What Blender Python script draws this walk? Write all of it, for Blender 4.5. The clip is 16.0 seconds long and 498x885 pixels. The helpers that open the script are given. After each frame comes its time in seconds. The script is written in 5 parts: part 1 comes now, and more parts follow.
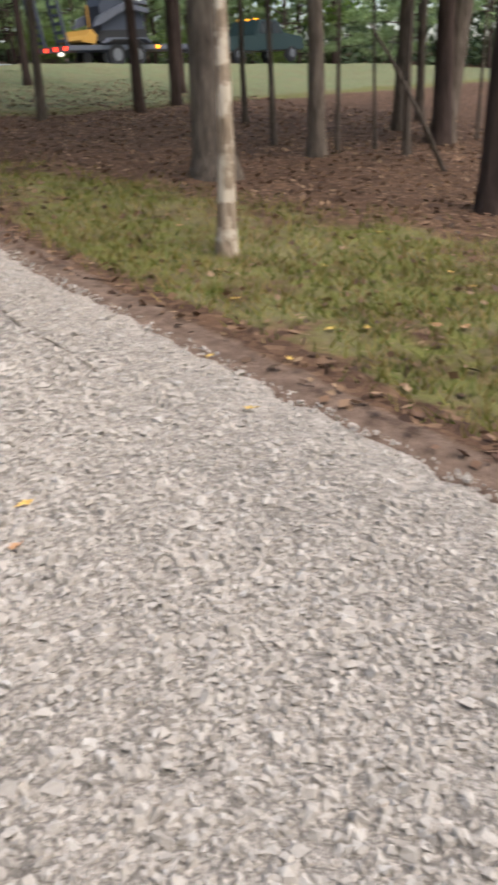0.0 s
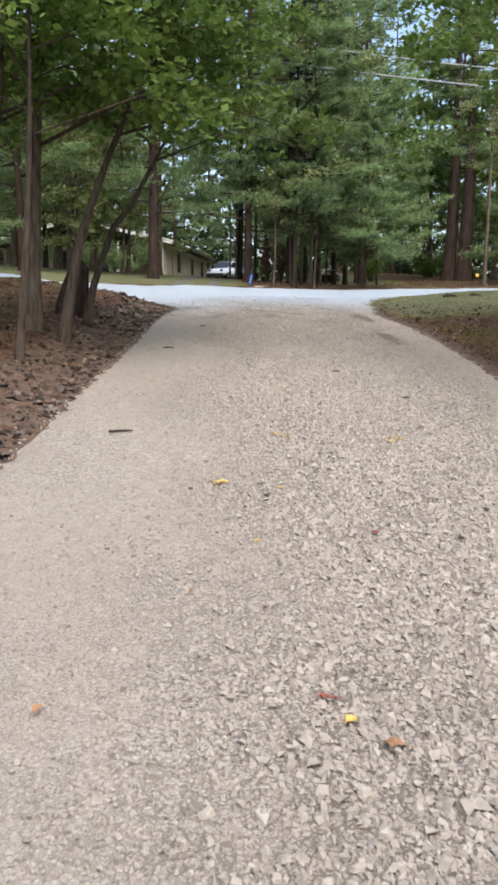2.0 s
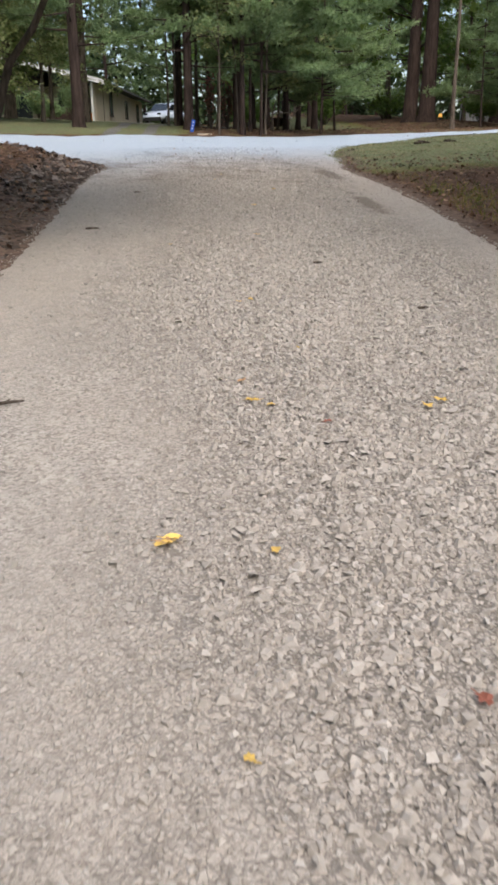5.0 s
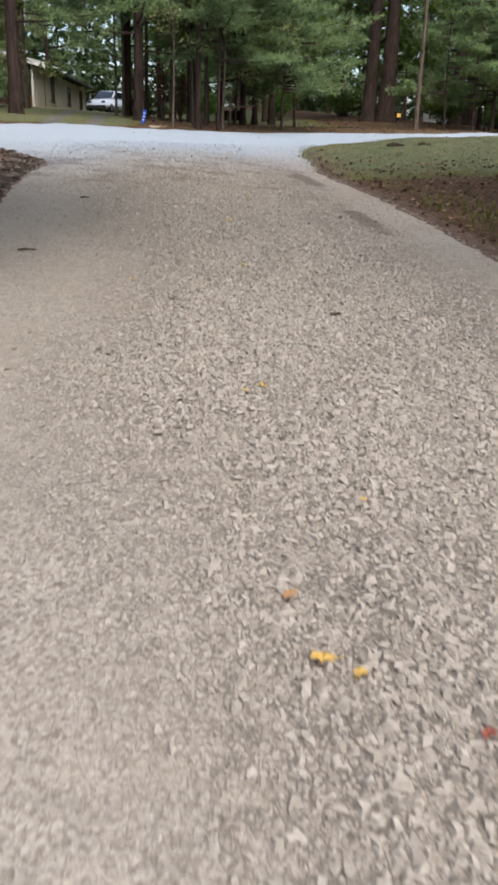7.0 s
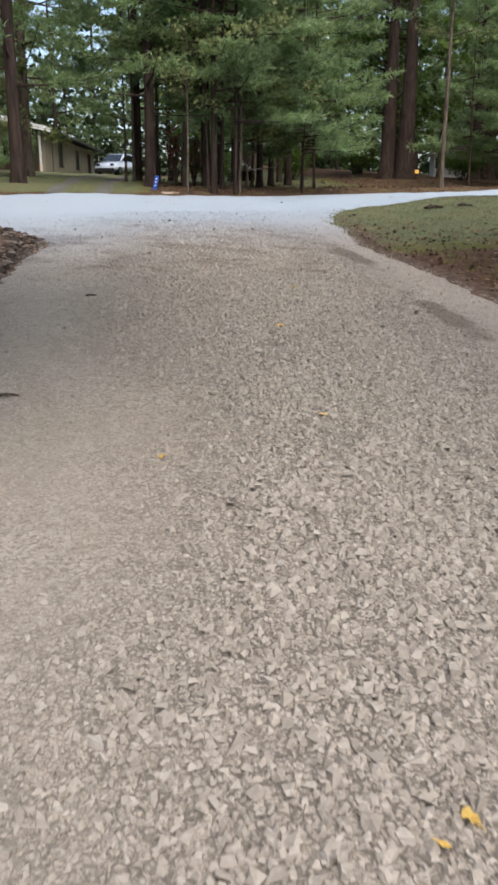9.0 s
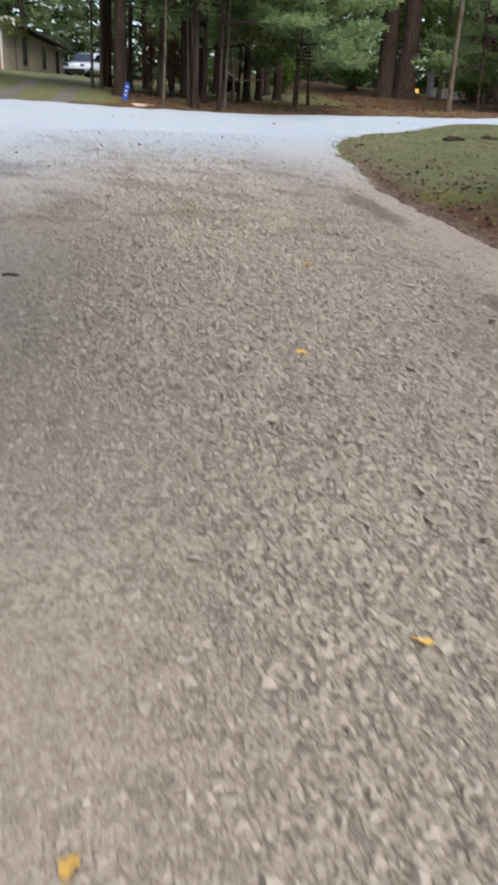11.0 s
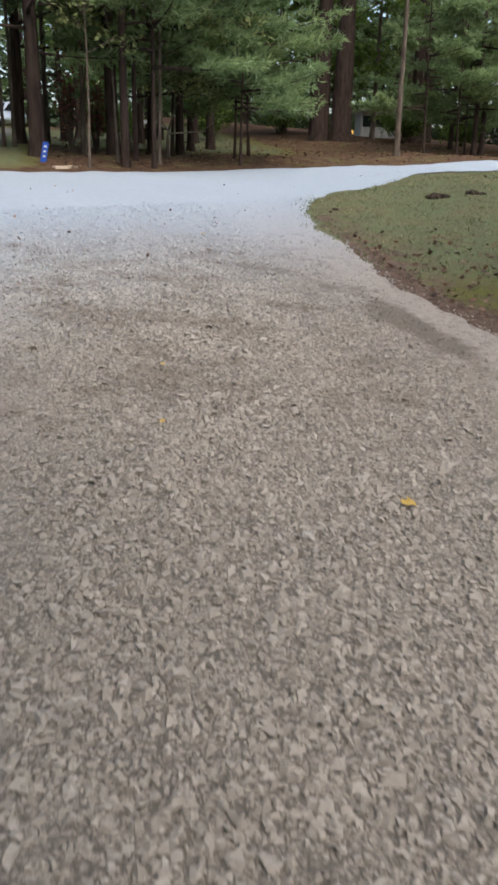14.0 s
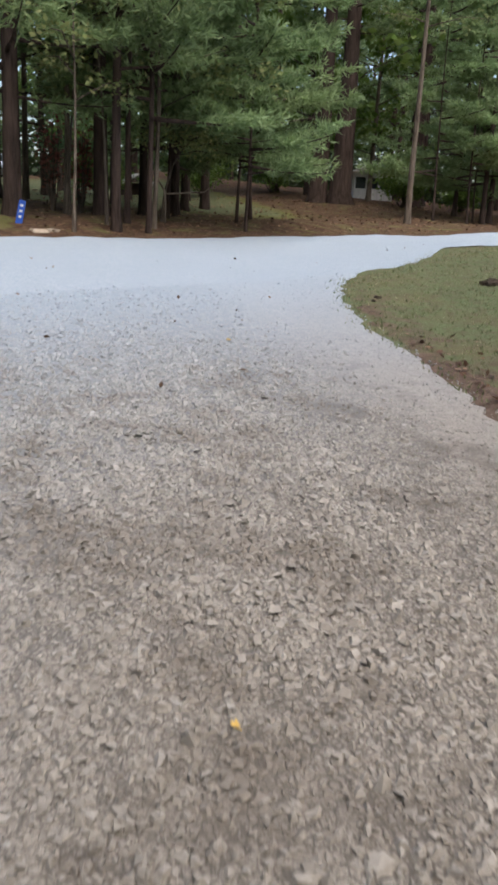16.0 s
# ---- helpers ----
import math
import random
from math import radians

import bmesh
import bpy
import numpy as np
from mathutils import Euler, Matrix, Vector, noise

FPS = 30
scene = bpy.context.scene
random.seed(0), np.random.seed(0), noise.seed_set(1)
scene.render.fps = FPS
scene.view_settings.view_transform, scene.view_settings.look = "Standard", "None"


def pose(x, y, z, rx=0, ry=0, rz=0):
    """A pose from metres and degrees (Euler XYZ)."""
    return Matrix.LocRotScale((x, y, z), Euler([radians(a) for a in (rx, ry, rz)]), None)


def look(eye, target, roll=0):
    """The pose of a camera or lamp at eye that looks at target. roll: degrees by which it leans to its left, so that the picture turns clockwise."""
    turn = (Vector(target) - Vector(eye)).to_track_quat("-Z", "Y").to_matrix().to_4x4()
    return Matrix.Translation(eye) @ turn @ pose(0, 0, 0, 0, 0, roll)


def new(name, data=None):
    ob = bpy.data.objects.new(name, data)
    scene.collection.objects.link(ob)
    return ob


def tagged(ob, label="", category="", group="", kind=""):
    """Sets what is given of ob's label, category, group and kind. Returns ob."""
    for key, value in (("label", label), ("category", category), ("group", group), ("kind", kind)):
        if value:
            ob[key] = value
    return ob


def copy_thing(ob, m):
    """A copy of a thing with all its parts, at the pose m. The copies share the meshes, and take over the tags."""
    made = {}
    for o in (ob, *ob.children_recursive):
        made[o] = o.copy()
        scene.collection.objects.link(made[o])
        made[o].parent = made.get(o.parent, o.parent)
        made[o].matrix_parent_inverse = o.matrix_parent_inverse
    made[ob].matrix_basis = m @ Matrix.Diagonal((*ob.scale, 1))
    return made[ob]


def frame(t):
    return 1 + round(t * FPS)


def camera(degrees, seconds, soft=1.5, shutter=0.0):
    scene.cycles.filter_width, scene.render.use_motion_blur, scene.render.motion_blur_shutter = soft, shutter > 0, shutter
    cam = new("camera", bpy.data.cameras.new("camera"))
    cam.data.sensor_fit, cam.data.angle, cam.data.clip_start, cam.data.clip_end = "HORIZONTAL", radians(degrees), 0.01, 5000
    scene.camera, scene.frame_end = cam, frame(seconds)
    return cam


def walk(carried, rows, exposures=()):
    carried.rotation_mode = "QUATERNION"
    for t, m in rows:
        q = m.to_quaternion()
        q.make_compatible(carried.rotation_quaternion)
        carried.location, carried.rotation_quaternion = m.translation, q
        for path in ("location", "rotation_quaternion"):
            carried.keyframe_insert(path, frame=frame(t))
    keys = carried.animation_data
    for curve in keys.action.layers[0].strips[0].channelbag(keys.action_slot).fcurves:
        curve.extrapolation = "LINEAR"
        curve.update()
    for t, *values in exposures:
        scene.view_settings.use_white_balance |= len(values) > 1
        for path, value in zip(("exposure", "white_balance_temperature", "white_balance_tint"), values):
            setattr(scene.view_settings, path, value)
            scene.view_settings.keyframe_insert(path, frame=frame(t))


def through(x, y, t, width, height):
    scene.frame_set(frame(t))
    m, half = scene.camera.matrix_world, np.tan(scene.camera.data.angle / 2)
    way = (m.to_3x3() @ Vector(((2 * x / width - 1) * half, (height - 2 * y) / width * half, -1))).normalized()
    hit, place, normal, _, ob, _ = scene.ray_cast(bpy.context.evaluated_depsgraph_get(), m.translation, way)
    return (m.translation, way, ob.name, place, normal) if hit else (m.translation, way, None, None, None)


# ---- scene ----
cam = camera(34.3, 16.0, 3.0, 0.3)
PATH = [
    (0, pose(-0.207, -0.412, 1.582, 65.90, 2.94, -40.13)),
    (0.5, pose(-0.451, -0.170, 1.567, 67.39, -0.22, -29.14)),
    (1, pose(-0.485, 0.093, 1.628, 72.22, -1.87, -20.87)),
    (1.3, pose(-0.495, 0.283, 1.695, 76.36, -2.66, -14.19)),
    (1.5, pose(-0.514, 0.374, 1.694, 78.89, -2.04, -9.97)),
    (2, pose(-0.633, 0.664, 1.632, 81.03, -0.21, -1.49)),
    (2.5, pose(-0.643, 0.928, 1.637, 78.59, -1.12, -2.03)),
    (3, pose(-0.513, 1.356, 1.673, 78.17, 1.74, -3.36)),
    (3.2, pose(-0.503, 1.532, 1.675, 78.20, 2.29, -2.99)),
    (5.3, pose(-0.646, 3.528, 1.863, 70.37, -0.21, -6.30)),
    (5.5, pose(-0.661, 3.756, 1.853, 71.02, -1.41, -7.48)),
    (6, pose(-0.664, 4.345, 1.928, 69.79, 1.15, -8.23)),
    (6.5, pose(-0.789, 4.913, 1.964, 68.72, -0.95, -7.08)),
    (7, pose(-0.762, 5.445, 1.976, 70.32, -1.12, -9.14)),
    (7.5, pose(-0.767, 6.195, 2.037, 71.61, 0.56, -8.63)),
    (8, pose(-0.831, 6.771, 2.111, 73.12, -1.38, -8.96)),
    (8.5, pose(-0.774, 7.421, 2.164, 74.77, -0.12, -9.80)),
    (8.7, pose(-0.786, 7.629, 2.197, 74.58, 0.51, -8.67)),
    (10.8, pose(-0.610, 10.286, 2.359, 67.52, -3.91, -11.04)),
    (11, pose(-0.546, 10.601, 2.427, 68.26, -2.44, -10.16)),
    (11.5, pose(-0.626, 11.093, 2.565, 71.38, 0.34, -4.40)),
    (12, pose(-0.630, 11.509, 2.625, 72.60, 2.02, -4.81)),
    (12.5, pose(-0.579, 12.054, 2.709, 74.57, 2.94, -5.41)),
    (13, pose(-0.591, 12.593, 2.723, 73.21, 3.05, -10.30)),
    (13.5, pose(-0.512, 13.188, 2.710, 70.18, 1.25, -16.06)),
    (14, pose(-0.482, 13.811, 2.801, 70.76, -0.53, -15.74)),
    (14.5, pose(-0.504, 14.510, 2.888, 70.51, -2.30, -16.86)),
    (15, pose(-0.361, 15.280, 2.953, 71.21, -0.11, -18.22)),
    (15.5, pose(-0.412, 15.986, 3.026, 72.20, -2.78, -16.39)),
    (16, pose(-0.292, 16.652, 3.037, 74.23, -2.39, -17.24)),
]
EXPOSURES = [(0, 1.33), (2.5, 1.16), (5.5, 0.99), (8.5, 0.98), (11, 1.12), (12.5, 1.06), (14, 0.94), (16, 0.95)]
walk(cam, PATH, EXPOSURES)

# ---- light ----
SUN_EL, SUN_ROT = 58.0, 164.0
world = bpy.data.worlds.new("sky")
scene.world = world
world.use_nodes = True
wn = world.node_tree
sky = wn.nodes.new("ShaderNodeTexSky")
sky.sky_type = "NISHITA"
sky.sun_disc = False
sky.sun_elevation = radians(SUN_EL)
sky.sun_rotation = radians(SUN_ROT)
sky.air_density, sky.dust_density, sky.ozone_density = 1.0, 3.4, 0.9
wn.links.new(sky.outputs[0], wn.nodes["Background"].inputs[0])
wn.nodes["Background"].inputs[1].default_value = 0.15
sun = new("sun", bpy.data.lights.new("sun", "SUN"))
sun.data.energy, sun.data.angle, sun.data.color = 1.3, radians(75), (1.0, 0.96, 0.9)
sun_way = Vector((math.sin(radians(SUN_ROT)) * math.cos(radians(SUN_EL)), math.cos(radians(SUN_ROT)) * math.cos(radians(SUN_EL)), math.sin(radians(SUN_EL))))
sun.matrix_world = look(sun_way * 60, (0, 0, 0))

# ---- the lie of the land ----
PA, PB = -0.0526, 0.0874
ROAD = [(-70, -14.7), (-20, 15.3), (0, 27.3), (6, 30.9), (12, 33.4), (20, 35.2), (30, 35.0), (48, 31.0), (90, 20.0)]
DRIVE_R = [(-30, 2.3), (0, 2.35), (5, 2.5), (9, 2.8), (14, 3.15), (18, 3.3), (21, 3.08), (23, 3.4), (24.8, 3.6), (26, 3.9), (27.1, 4.35), (28.6, 5.4), (30.2, 6.9), (31.6, 8.4), (32.4, 10.0)]
DRIVE_L = [(-30, -2.5), (5, -2.35), (9, -2.2), (14, -2.15), (18, -2.1), (20.3, -1.85), (21.0, -2.05), (22.0, -2.6), (23.1, -3.4), (24.0, -5.0), (24.6, -7.0)]


def smooth(a, b, x):
    t = np.clip((np.asarray(x, float) - a) / (b - a), 0, 1)
    return t * t * (3 - 2 * t)


def drive_r(y):
    return np.interp(y, *zip(*DRIVE_R))


def drive_l(y):
    y = np.asarray(y, float)
    return np.where(y > 25.2, np.maximum(np.interp(y, *zip(*DRIVE_L)), (y - 27.3) / 0.6), np.interp(y, *zip(*DRIVE_L)))


def road_y(x):
    return np.interp(x, *zip(*ROAD))


def near_half(x):
    """Half-width of the road on its lawn side."""
    return 2.1 - 1.8 * smooth(5.0, 9.0, x) * smooth(22, 13, x)


def wob(x, y, s, k):
    """Cheap rolling unevenness made of a few sines."""
    return (np.sin(x * s + k) * np.cos(y * s * 1.13 - k) + 0.6 * np.sin(x * s * 2.3 - y * s * 1.7 + 2 * k) + 0.35 * np.sin(x * s * 4.9 + y * s * 4.1 - k)) / 1.95


def skylit_dust_at(x, y):
    """Blend towards pale road dust and the open sky's bluish light painted into it."""
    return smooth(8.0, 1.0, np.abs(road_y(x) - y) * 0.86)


def coarse_at(x, y):
    """Where loose stones lie thick on the driveway."""
    return smooth(-0.9, 0.6, x + 0.55 + 0.5 * wob(x, y, 0.8, 2.0)) * smooth(2.9, 1.7, x) * (0.45 + 0.55 * smooth(26, 20, y))


def damp_at(x, y):
    """Dark damp earth worn into the driveway's edges near its head."""
    spots = ((2.5, 19.6, 0.24, 1.4), (2.3, 15.4, 0.2, 1.5), (-1.7, 20.5, 0.55, 1.1))
    broad = 0.43 * smooth(15.5, 18.5, y) * smooth(24.5, 22, y) * smooth(3.6, 2.4, x)
    return np.max([broad] + [0.95 * np.exp(-((x - a) / p) ** 2 - ((y - b) / q) ** 2) for a, b, p, q in spots], axis=0)


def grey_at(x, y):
    """Where the gravel is mixed greyer and darker, towards the driveway's left side."""
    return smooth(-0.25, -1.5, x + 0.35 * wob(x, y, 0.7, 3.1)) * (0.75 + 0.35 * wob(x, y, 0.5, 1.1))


def land(x, y):
    """Height of the ground."""
    x, y = np.asarray(x, float), np.asarray(y, float)
    yc = np.clip(y, -25, 140)
    base = PA * np.clip(x, -30, 50) + PB * yc
    left = smooth(14, 2, x)
    drop = -(0.045 * np.maximum(0, yc - 33) * left + 0.026 * np.maximum(0, yc - 50) * (1 - left))
    right = 0.028 * np.clip(x - 3.2, 0, 30) * smooth(40, 28, yc)
    lawn = 0.12 * smooth(0.2, 3.2, x - drive_r(y)) * smooth(18, 24, yc) * smooth(0.4, 1.8, np.abs(yc - road_y(x)) * 0.86)
    off = drive_l(y) - x
    bank = (0.30 * smooth(0.1, 1.4, off) + 0.25 * smooth(1.0, 4.0, off)) * smooth(25.5, 22.0, yc)
    far_verge = 0.10 * smooth(0.2, 1.6, (yc - road_y(x)) * 0.86 - 2.2)
    inside = (x < drive_r(y)) & (x > drive_l(y))
    rough = np.where(inside, 0.0, 0.05) * wob(x, y, 1.1, 0.7) * smooth(0.0, 1.0, np.maximum(x - drive_r(y), off))
    sag = -0.05 * np.clip(-x, 0, 4) * smooth(26, 21, yc) * smooth(-3, 2, yc)
    shoulder = 0.027 * np.clip(x - 4, 0, 12) * smooth(22, 29, yc) * smooth(42, 35, yc)
    ruts = 0.012 * wob(x * 1.6, y * 0.35, 1.9, 1.3)
    return base + drop + right + lawn + bank + far_verge + rough + sag + shoulder + ruts


def at(x, y, up=0.0):
    return Vector((x, y, float(land(x, y)) + up))


# ---- materials ----
def mat(name, base, rough=0.85, spec=0.3, metal=0.0):
    m = bpy.data.materials.new(name)
    m.use_nodes = True
    b = m.node_tree.nodes["Principled BSDF"]
    b.inputs["Base Color"].default_value = (*base, 1)
    b.inputs["Roughness"].default_value = rough
    b.inputs["Specular IOR Level"].default_value = spec
    b.inputs["Metallic"].default_value = metal
    return m


def ramp(m, fac, stops):
    r = m.node_tree.nodes.new("ShaderNodeValToRGB")
    while len(r.color_ramp.elements) < len(stops):
        r.color_ramp.elements.new(0.5)
    for e, (p, c) in zip(r.color_ramp.elements, stops):
        e.position, e.color = p, (*c, 1)
    m.node_tree.links.new(fac, r.inputs[0])
    return r.outputs[0]


def coords(m, kind="pos", stretch=(1, 1, 1)):
    n = m.node_tree.nodes
    if kind == "pos":
        out = n.new("ShaderNodeNewGeometry").outputs["Position"]
    else:
        out = n.new("ShaderNodeTexCoord").outputs["Object"]
    mp = n.new("ShaderNodeMapping")
    mp.inputs["Scale"].default_value = stretch
    m.node_tree.links.new(out, mp.inputs[0])
    return mp.outputs[0]


def noisy(m, vec, scale, detail=4, rough=0.6):
    t = m.node_tree.nodes.new("ShaderNodeTexNoise")
    t.inputs["Scale"].default_value, t.inputs["Detail"].default_value, t.inputs["Roughness"].default_value = scale, detail, rough
    m.node_tree.links.new(vec, t.inputs["Vector"])
    return t.outputs["Fac"]


def cells(m, vec, scale, out="Color", feature="F1"):
    t = m.node_tree.nodes.new("ShaderNodeTexVoronoi")
    t.feature = feature
    t.inputs["Scale"].default_value = scale
    m.node_tree.links.new(vec, t.inputs["Vector"])
    return t.outputs[out]


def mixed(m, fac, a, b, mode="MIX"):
    n = m.node_tree.nodes.new("ShaderNodeMix")
    n.data_type, n.blend_type = "RGBA", mode
    for sock, v in ((n.inputs[0], fac), (n.inputs[6], a), (n.inputs[7], b)):
        if isinstance(v, (int, float)):
            sock.default_value = v
        elif isinstance(v, tuple):
            sock.default_value = (*v, 1)
        else:
            m.node_tree.links.new(v, sock)
    return n.outputs[2]


def sums(m, op, a, b):
    n = m.node_tree.nodes.new("ShaderNodeMath")
    n.operation = op
    for sock, v in zip(n.inputs, (a, b)):
        if isinstance(v, (int, float)):
            sock.default_value = v
        else:
            m.node_tree.links.new(v, sock)
    return n.outputs[0]


def paint(m, col, bump=None, strength=0.4, dist=0.02):
    b = m.node_tree.nodes["Principled BSDF"]
    m.node_tree.links.new(col, b.inputs["Base Color"])
    if bump is not None:
        k = m.node_tree.nodes.new("ShaderNodeBump")
        k.inputs["Strength"].default_value, k.inputs["Distance"].default_value = strength, dist
        m.node_tree.links.new(bump, k.inputs["Height"])
        m.node_tree.links.new(k.outputs[0], b.inputs["Normal"])
    return m


def attribute(m, name):
    n = m.node_tree.nodes.new("ShaderNodeAttribute")
    n.attribute_name = name
    return n.outputs["Fac"]


def island(m):
    return m.node_tree.nodes.new("ShaderNodeNewGeometry").outputs["Random Per Island"]


def per_object(m):
    return m.node_tree.nodes.new("ShaderNodeObjectInfo").outputs["Random"]


def gravel_material(name, low, mid, high, dirt, pale=None):
    m = mat(name, mid, 0.9, 0.25)
    v = coords(m)
    stones = cells(m, v, 70)
    small = cells(m, v, 150)
    sep = m.node_tree.nodes.new("ShaderNodeSeparateColor")
    m.node_tree.links.new(stones, sep.inputs[0])
    col = ramp(m, sep.outputs[0], [(0, low), (0.5, mid), (1, high)])
    sep2 = m.node_tree.nodes.new("ShaderNodeSeparateColor")
    m.node_tree.links.new(small, sep2.inputs[0])
    col2 = ramp(m, sep2.outputs[0], [(0, low), (0.5, dirt), (1, mid)])
    patch = noisy(m, v, 0.7, 6)
    col = mixed(m, ramp(m, patch, [(0.38, (0, 0, 0)), (0.62, (1, 1, 1))]), col, col2)
    blot = noisy(m, v, 0.28, 5)
    col = mixed(m, ramp(m, blot, [(0.35, (0, 0, 0)), (0.7, (0.5, 0.5, 0.5))]), col, dirt)
    warped = m.node_tree.nodes.new("ShaderNodeVectorMath")
    warped.operation = "MULTIPLY_ADD"
    wander = m.node_tree.nodes.new("ShaderNodeTexNoise")
    wander.inputs["Scale"].default_value = 45
    m.node_tree.links.new(v, wander.inputs["Vector"])
    m.node_tree.links.new(wander.outputs["Color"], warped.inputs[0])
    warped.inputs[1].default_value = (0.03, 0.03, 0.03)
    m.node_tree.links.new(v, warped.inputs[2])
    relief = 0.0
    # Dark joints: dirt between stones plus the shade in their gaps, painted in.
    for scale, depth in ((38, 0.78), (85, 0.48)):
        joint = cells(m, warped.outputs[0], scale, "Distance", "DISTANCE_TO_EDGE")
        gap = sums(m, "SUBTRACT", noisy(m, v, 11, 4), 0.38)
        dark = ramp(m, sums(m, "SUBTRACT", joint, sums(m, "MULTIPLY", gap, 0.45)), [(0.0, (depth, depth, depth)), (0.09, (0, 0, 0))])
        top = m.node_tree.nodes.new("ShaderNodeClamp")
        m.node_tree.links.new(sums(m, "MULTIPLY", joint, 5.0), top.inputs[0])
        relief = sums(m, "ADD", relief, sums(m, "MULTIPLY", top.outputs[0], 24.0 / scale))
        if pale:
            dark = mixed(m, 1.0, dark, sums(m, "ADD", sums(m, "MULTIPLY", attribute(m, "coarse"), 0.75), 0.25), "MULTIPLY")
        col = mixed(m, dark, col, (0.095, 0.083, 0.07))
    if pale:
        # Darker matrix under thick stones paints the shade in the recesses.
        col = mixed(m, sums(m, "MULTIPLY", attribute(m, "coarse"), 0.22), col, (0.2, 0.178, 0.152))
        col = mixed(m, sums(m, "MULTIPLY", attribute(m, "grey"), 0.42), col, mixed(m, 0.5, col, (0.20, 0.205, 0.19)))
        wet = sums(m, "ADD", attribute(m, "damp"), sums(m, "MULTIPLY", sums(m, "SUBTRACT", noisy(m, v, 1.6, 8, 0.7), 0.5), 1.9))
        col = mixed(m, ramp(m, wet, [(0.4, (0, 0, 0)), (0.7, (0.8, 0.8, 0.8))]), col, (0.15, 0.125, 0.10))
        # Blue-white light of the open sky above the road, painted into the gravel.
        col = mixed(m, sums(m, "MULTIPLY", attribute(m, "skylit_dust"), 0.95), col, mixed(m, 0.62, col, pale))
    bump = sums(m, "ADD", relief, sums(m, "MULTIPLY", noisy(m, v, 160, 3), 0.3))
    return paint(m, col, bump, 0.6, 0.011)


# The last colour carries the sky's bluish glare, bluer than the stone itself.
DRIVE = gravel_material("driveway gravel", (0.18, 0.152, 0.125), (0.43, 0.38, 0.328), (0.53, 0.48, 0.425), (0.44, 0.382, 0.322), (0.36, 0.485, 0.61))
ROADM = gravel_material("grey track gravel", (0.11, 0.108, 0.105), (0.17, 0.168, 0.165), (0.24, 0.237, 0.23), (0.14, 0.135, 0.115))


def ground_material():
    m = mat("leaf litter and turf", (0.1, 0.06, 0.04), 0.95, 0.15)
    v = coords(m)
    lv = cells(m, v, 16)
    sep = m.node_tree.nodes.new("ShaderNodeSeparateColor")
    m.node_tree.links.new(lv, sep.inputs[0])
    leaf = ramp(m, sep.outputs[0], [(0, (0.036, 0.021, 0.014)), (0.45, (0.088, 0.05, 0.03)), (0.8, (0.155, 0.09, 0.053)), (1, (0.25, 0.16, 0.098))])
    leaf = mixed(m, noisy(m, v, 1.3, 5), leaf, (0.066, 0.037, 0.023))
    rank = ramp(m, noisy(m, v, 30, 4), [(0.25, (0.055, 0.06, 0.014)), (0.5, (0.105, 0.11, 0.026)), (0.75, (0.18, 0.165, 0.055))])
    mown = ramp(m, noisy(m, v, 30, 4), [(0.25, (0.06, 0.085, 0.032)), (0.5, (0.12, 0.145, 0.068)), (0.75, (0.185, 0.195, 0.112))])
    turf = mixed(m, ramp(m, attribute(m, "turf"), [(0.7, (0, 0, 0)), (0.9, (1, 1, 1))]), rank, mown)
    turf = mixed(m, ramp(m, noisy(m, v, 1.1, 5), [(0.45, (0, 0, 0)), (0.7, (0.7, 0.7, 0.7))]), turf, (0.15, 0.125, 0.065))
    turf = mixed(m, ramp(m, noisy(m, v, 6.5, 5), [(0.46, (0, 0, 0)), (0.64, (0.75, 0.75, 0.75))]), turf, (0.115, 0.09, 0.055))
    soil = ramp(m, noisy(m, v, 9, 5), [(0.3, (0.065, 0.042, 0.03)), (0.7, (0.18, 0.125, 0.092))])
    g = sums(m, "ADD", attribute(m, "turf"), sums(m, "MULTIPLY", sums(m, "SUBTRACT", noisy(m, v, 2.2, 6), 0.5), 0.9))
    col = mixed(m, ramp(m, g, [(0.42, (0, 0, 0)), (0.58, (1, 1, 1))]), leaf, turf)
    s = sums(m, "ADD", attribute(m, "soil"), sums(m, "MULTIPLY", sums(m, "SUBTRACT", noisy(m, v, 3.0, 6), 0.5), 0.9))
    col = mixed(m, ramp(m, s, [(0.42, (0, 0, 0)), (0.6, (1, 1, 1))]), col, soil)
    return paint(m, col, sums(m, "ADD", sep.outputs[1], noisy(m, v, 40, 4)), 0.6, 0.03)


GROUND = ground_material()


def bark_material(name, dark, light, scale=9, patch=None):
    m = mat(name, dark, 0.95, 0.1)
    v = coords(m, "pos", (scale, scale, scale * 0.16))
    n = noisy(m, v, 1.6, 6, 0.65)
    col = ramp(m, n, [(0.3, dark), (0.62, light)])
    if patch:
        p = noisy(m, coords(m, "pos", (5, 5, 5)), 1.0, 5)
        col = mixed(m, ramp(m, p, [(0.5, (0, 0, 0)), (0.58, (1, 1, 1))]), col, patch)
    ridge = cells(m, coords(m, "pos", (scale * 2.0, scale * 2.0, scale * 0.22)), 1.2, "Distance", "DISTANCE_TO_EDGE")
    return paint(m, col, sums(m, "ADD", ridge, n), 0.9, 0.03)


OAK = bark_material("grey oak bark", (0.042, 0.032, 0.025), (0.165, 0.132, 0.102), 9)
PINEBARK = bark_material("red-brown pine bark", (0.02, 0.015, 0.013), (0.07, 0.048, 0.039), 6)
THINBARK = bark_material("brown sapling bark", (0.04, 0.032, 0.025), (0.12, 0.095, 0.075), 14)
BIRCH = bark_material("mottled pale bark", (0.12, 0.085, 0.055), (0.32, 0.25, 0.18), 12, (0.46, 0.39, 0.30))


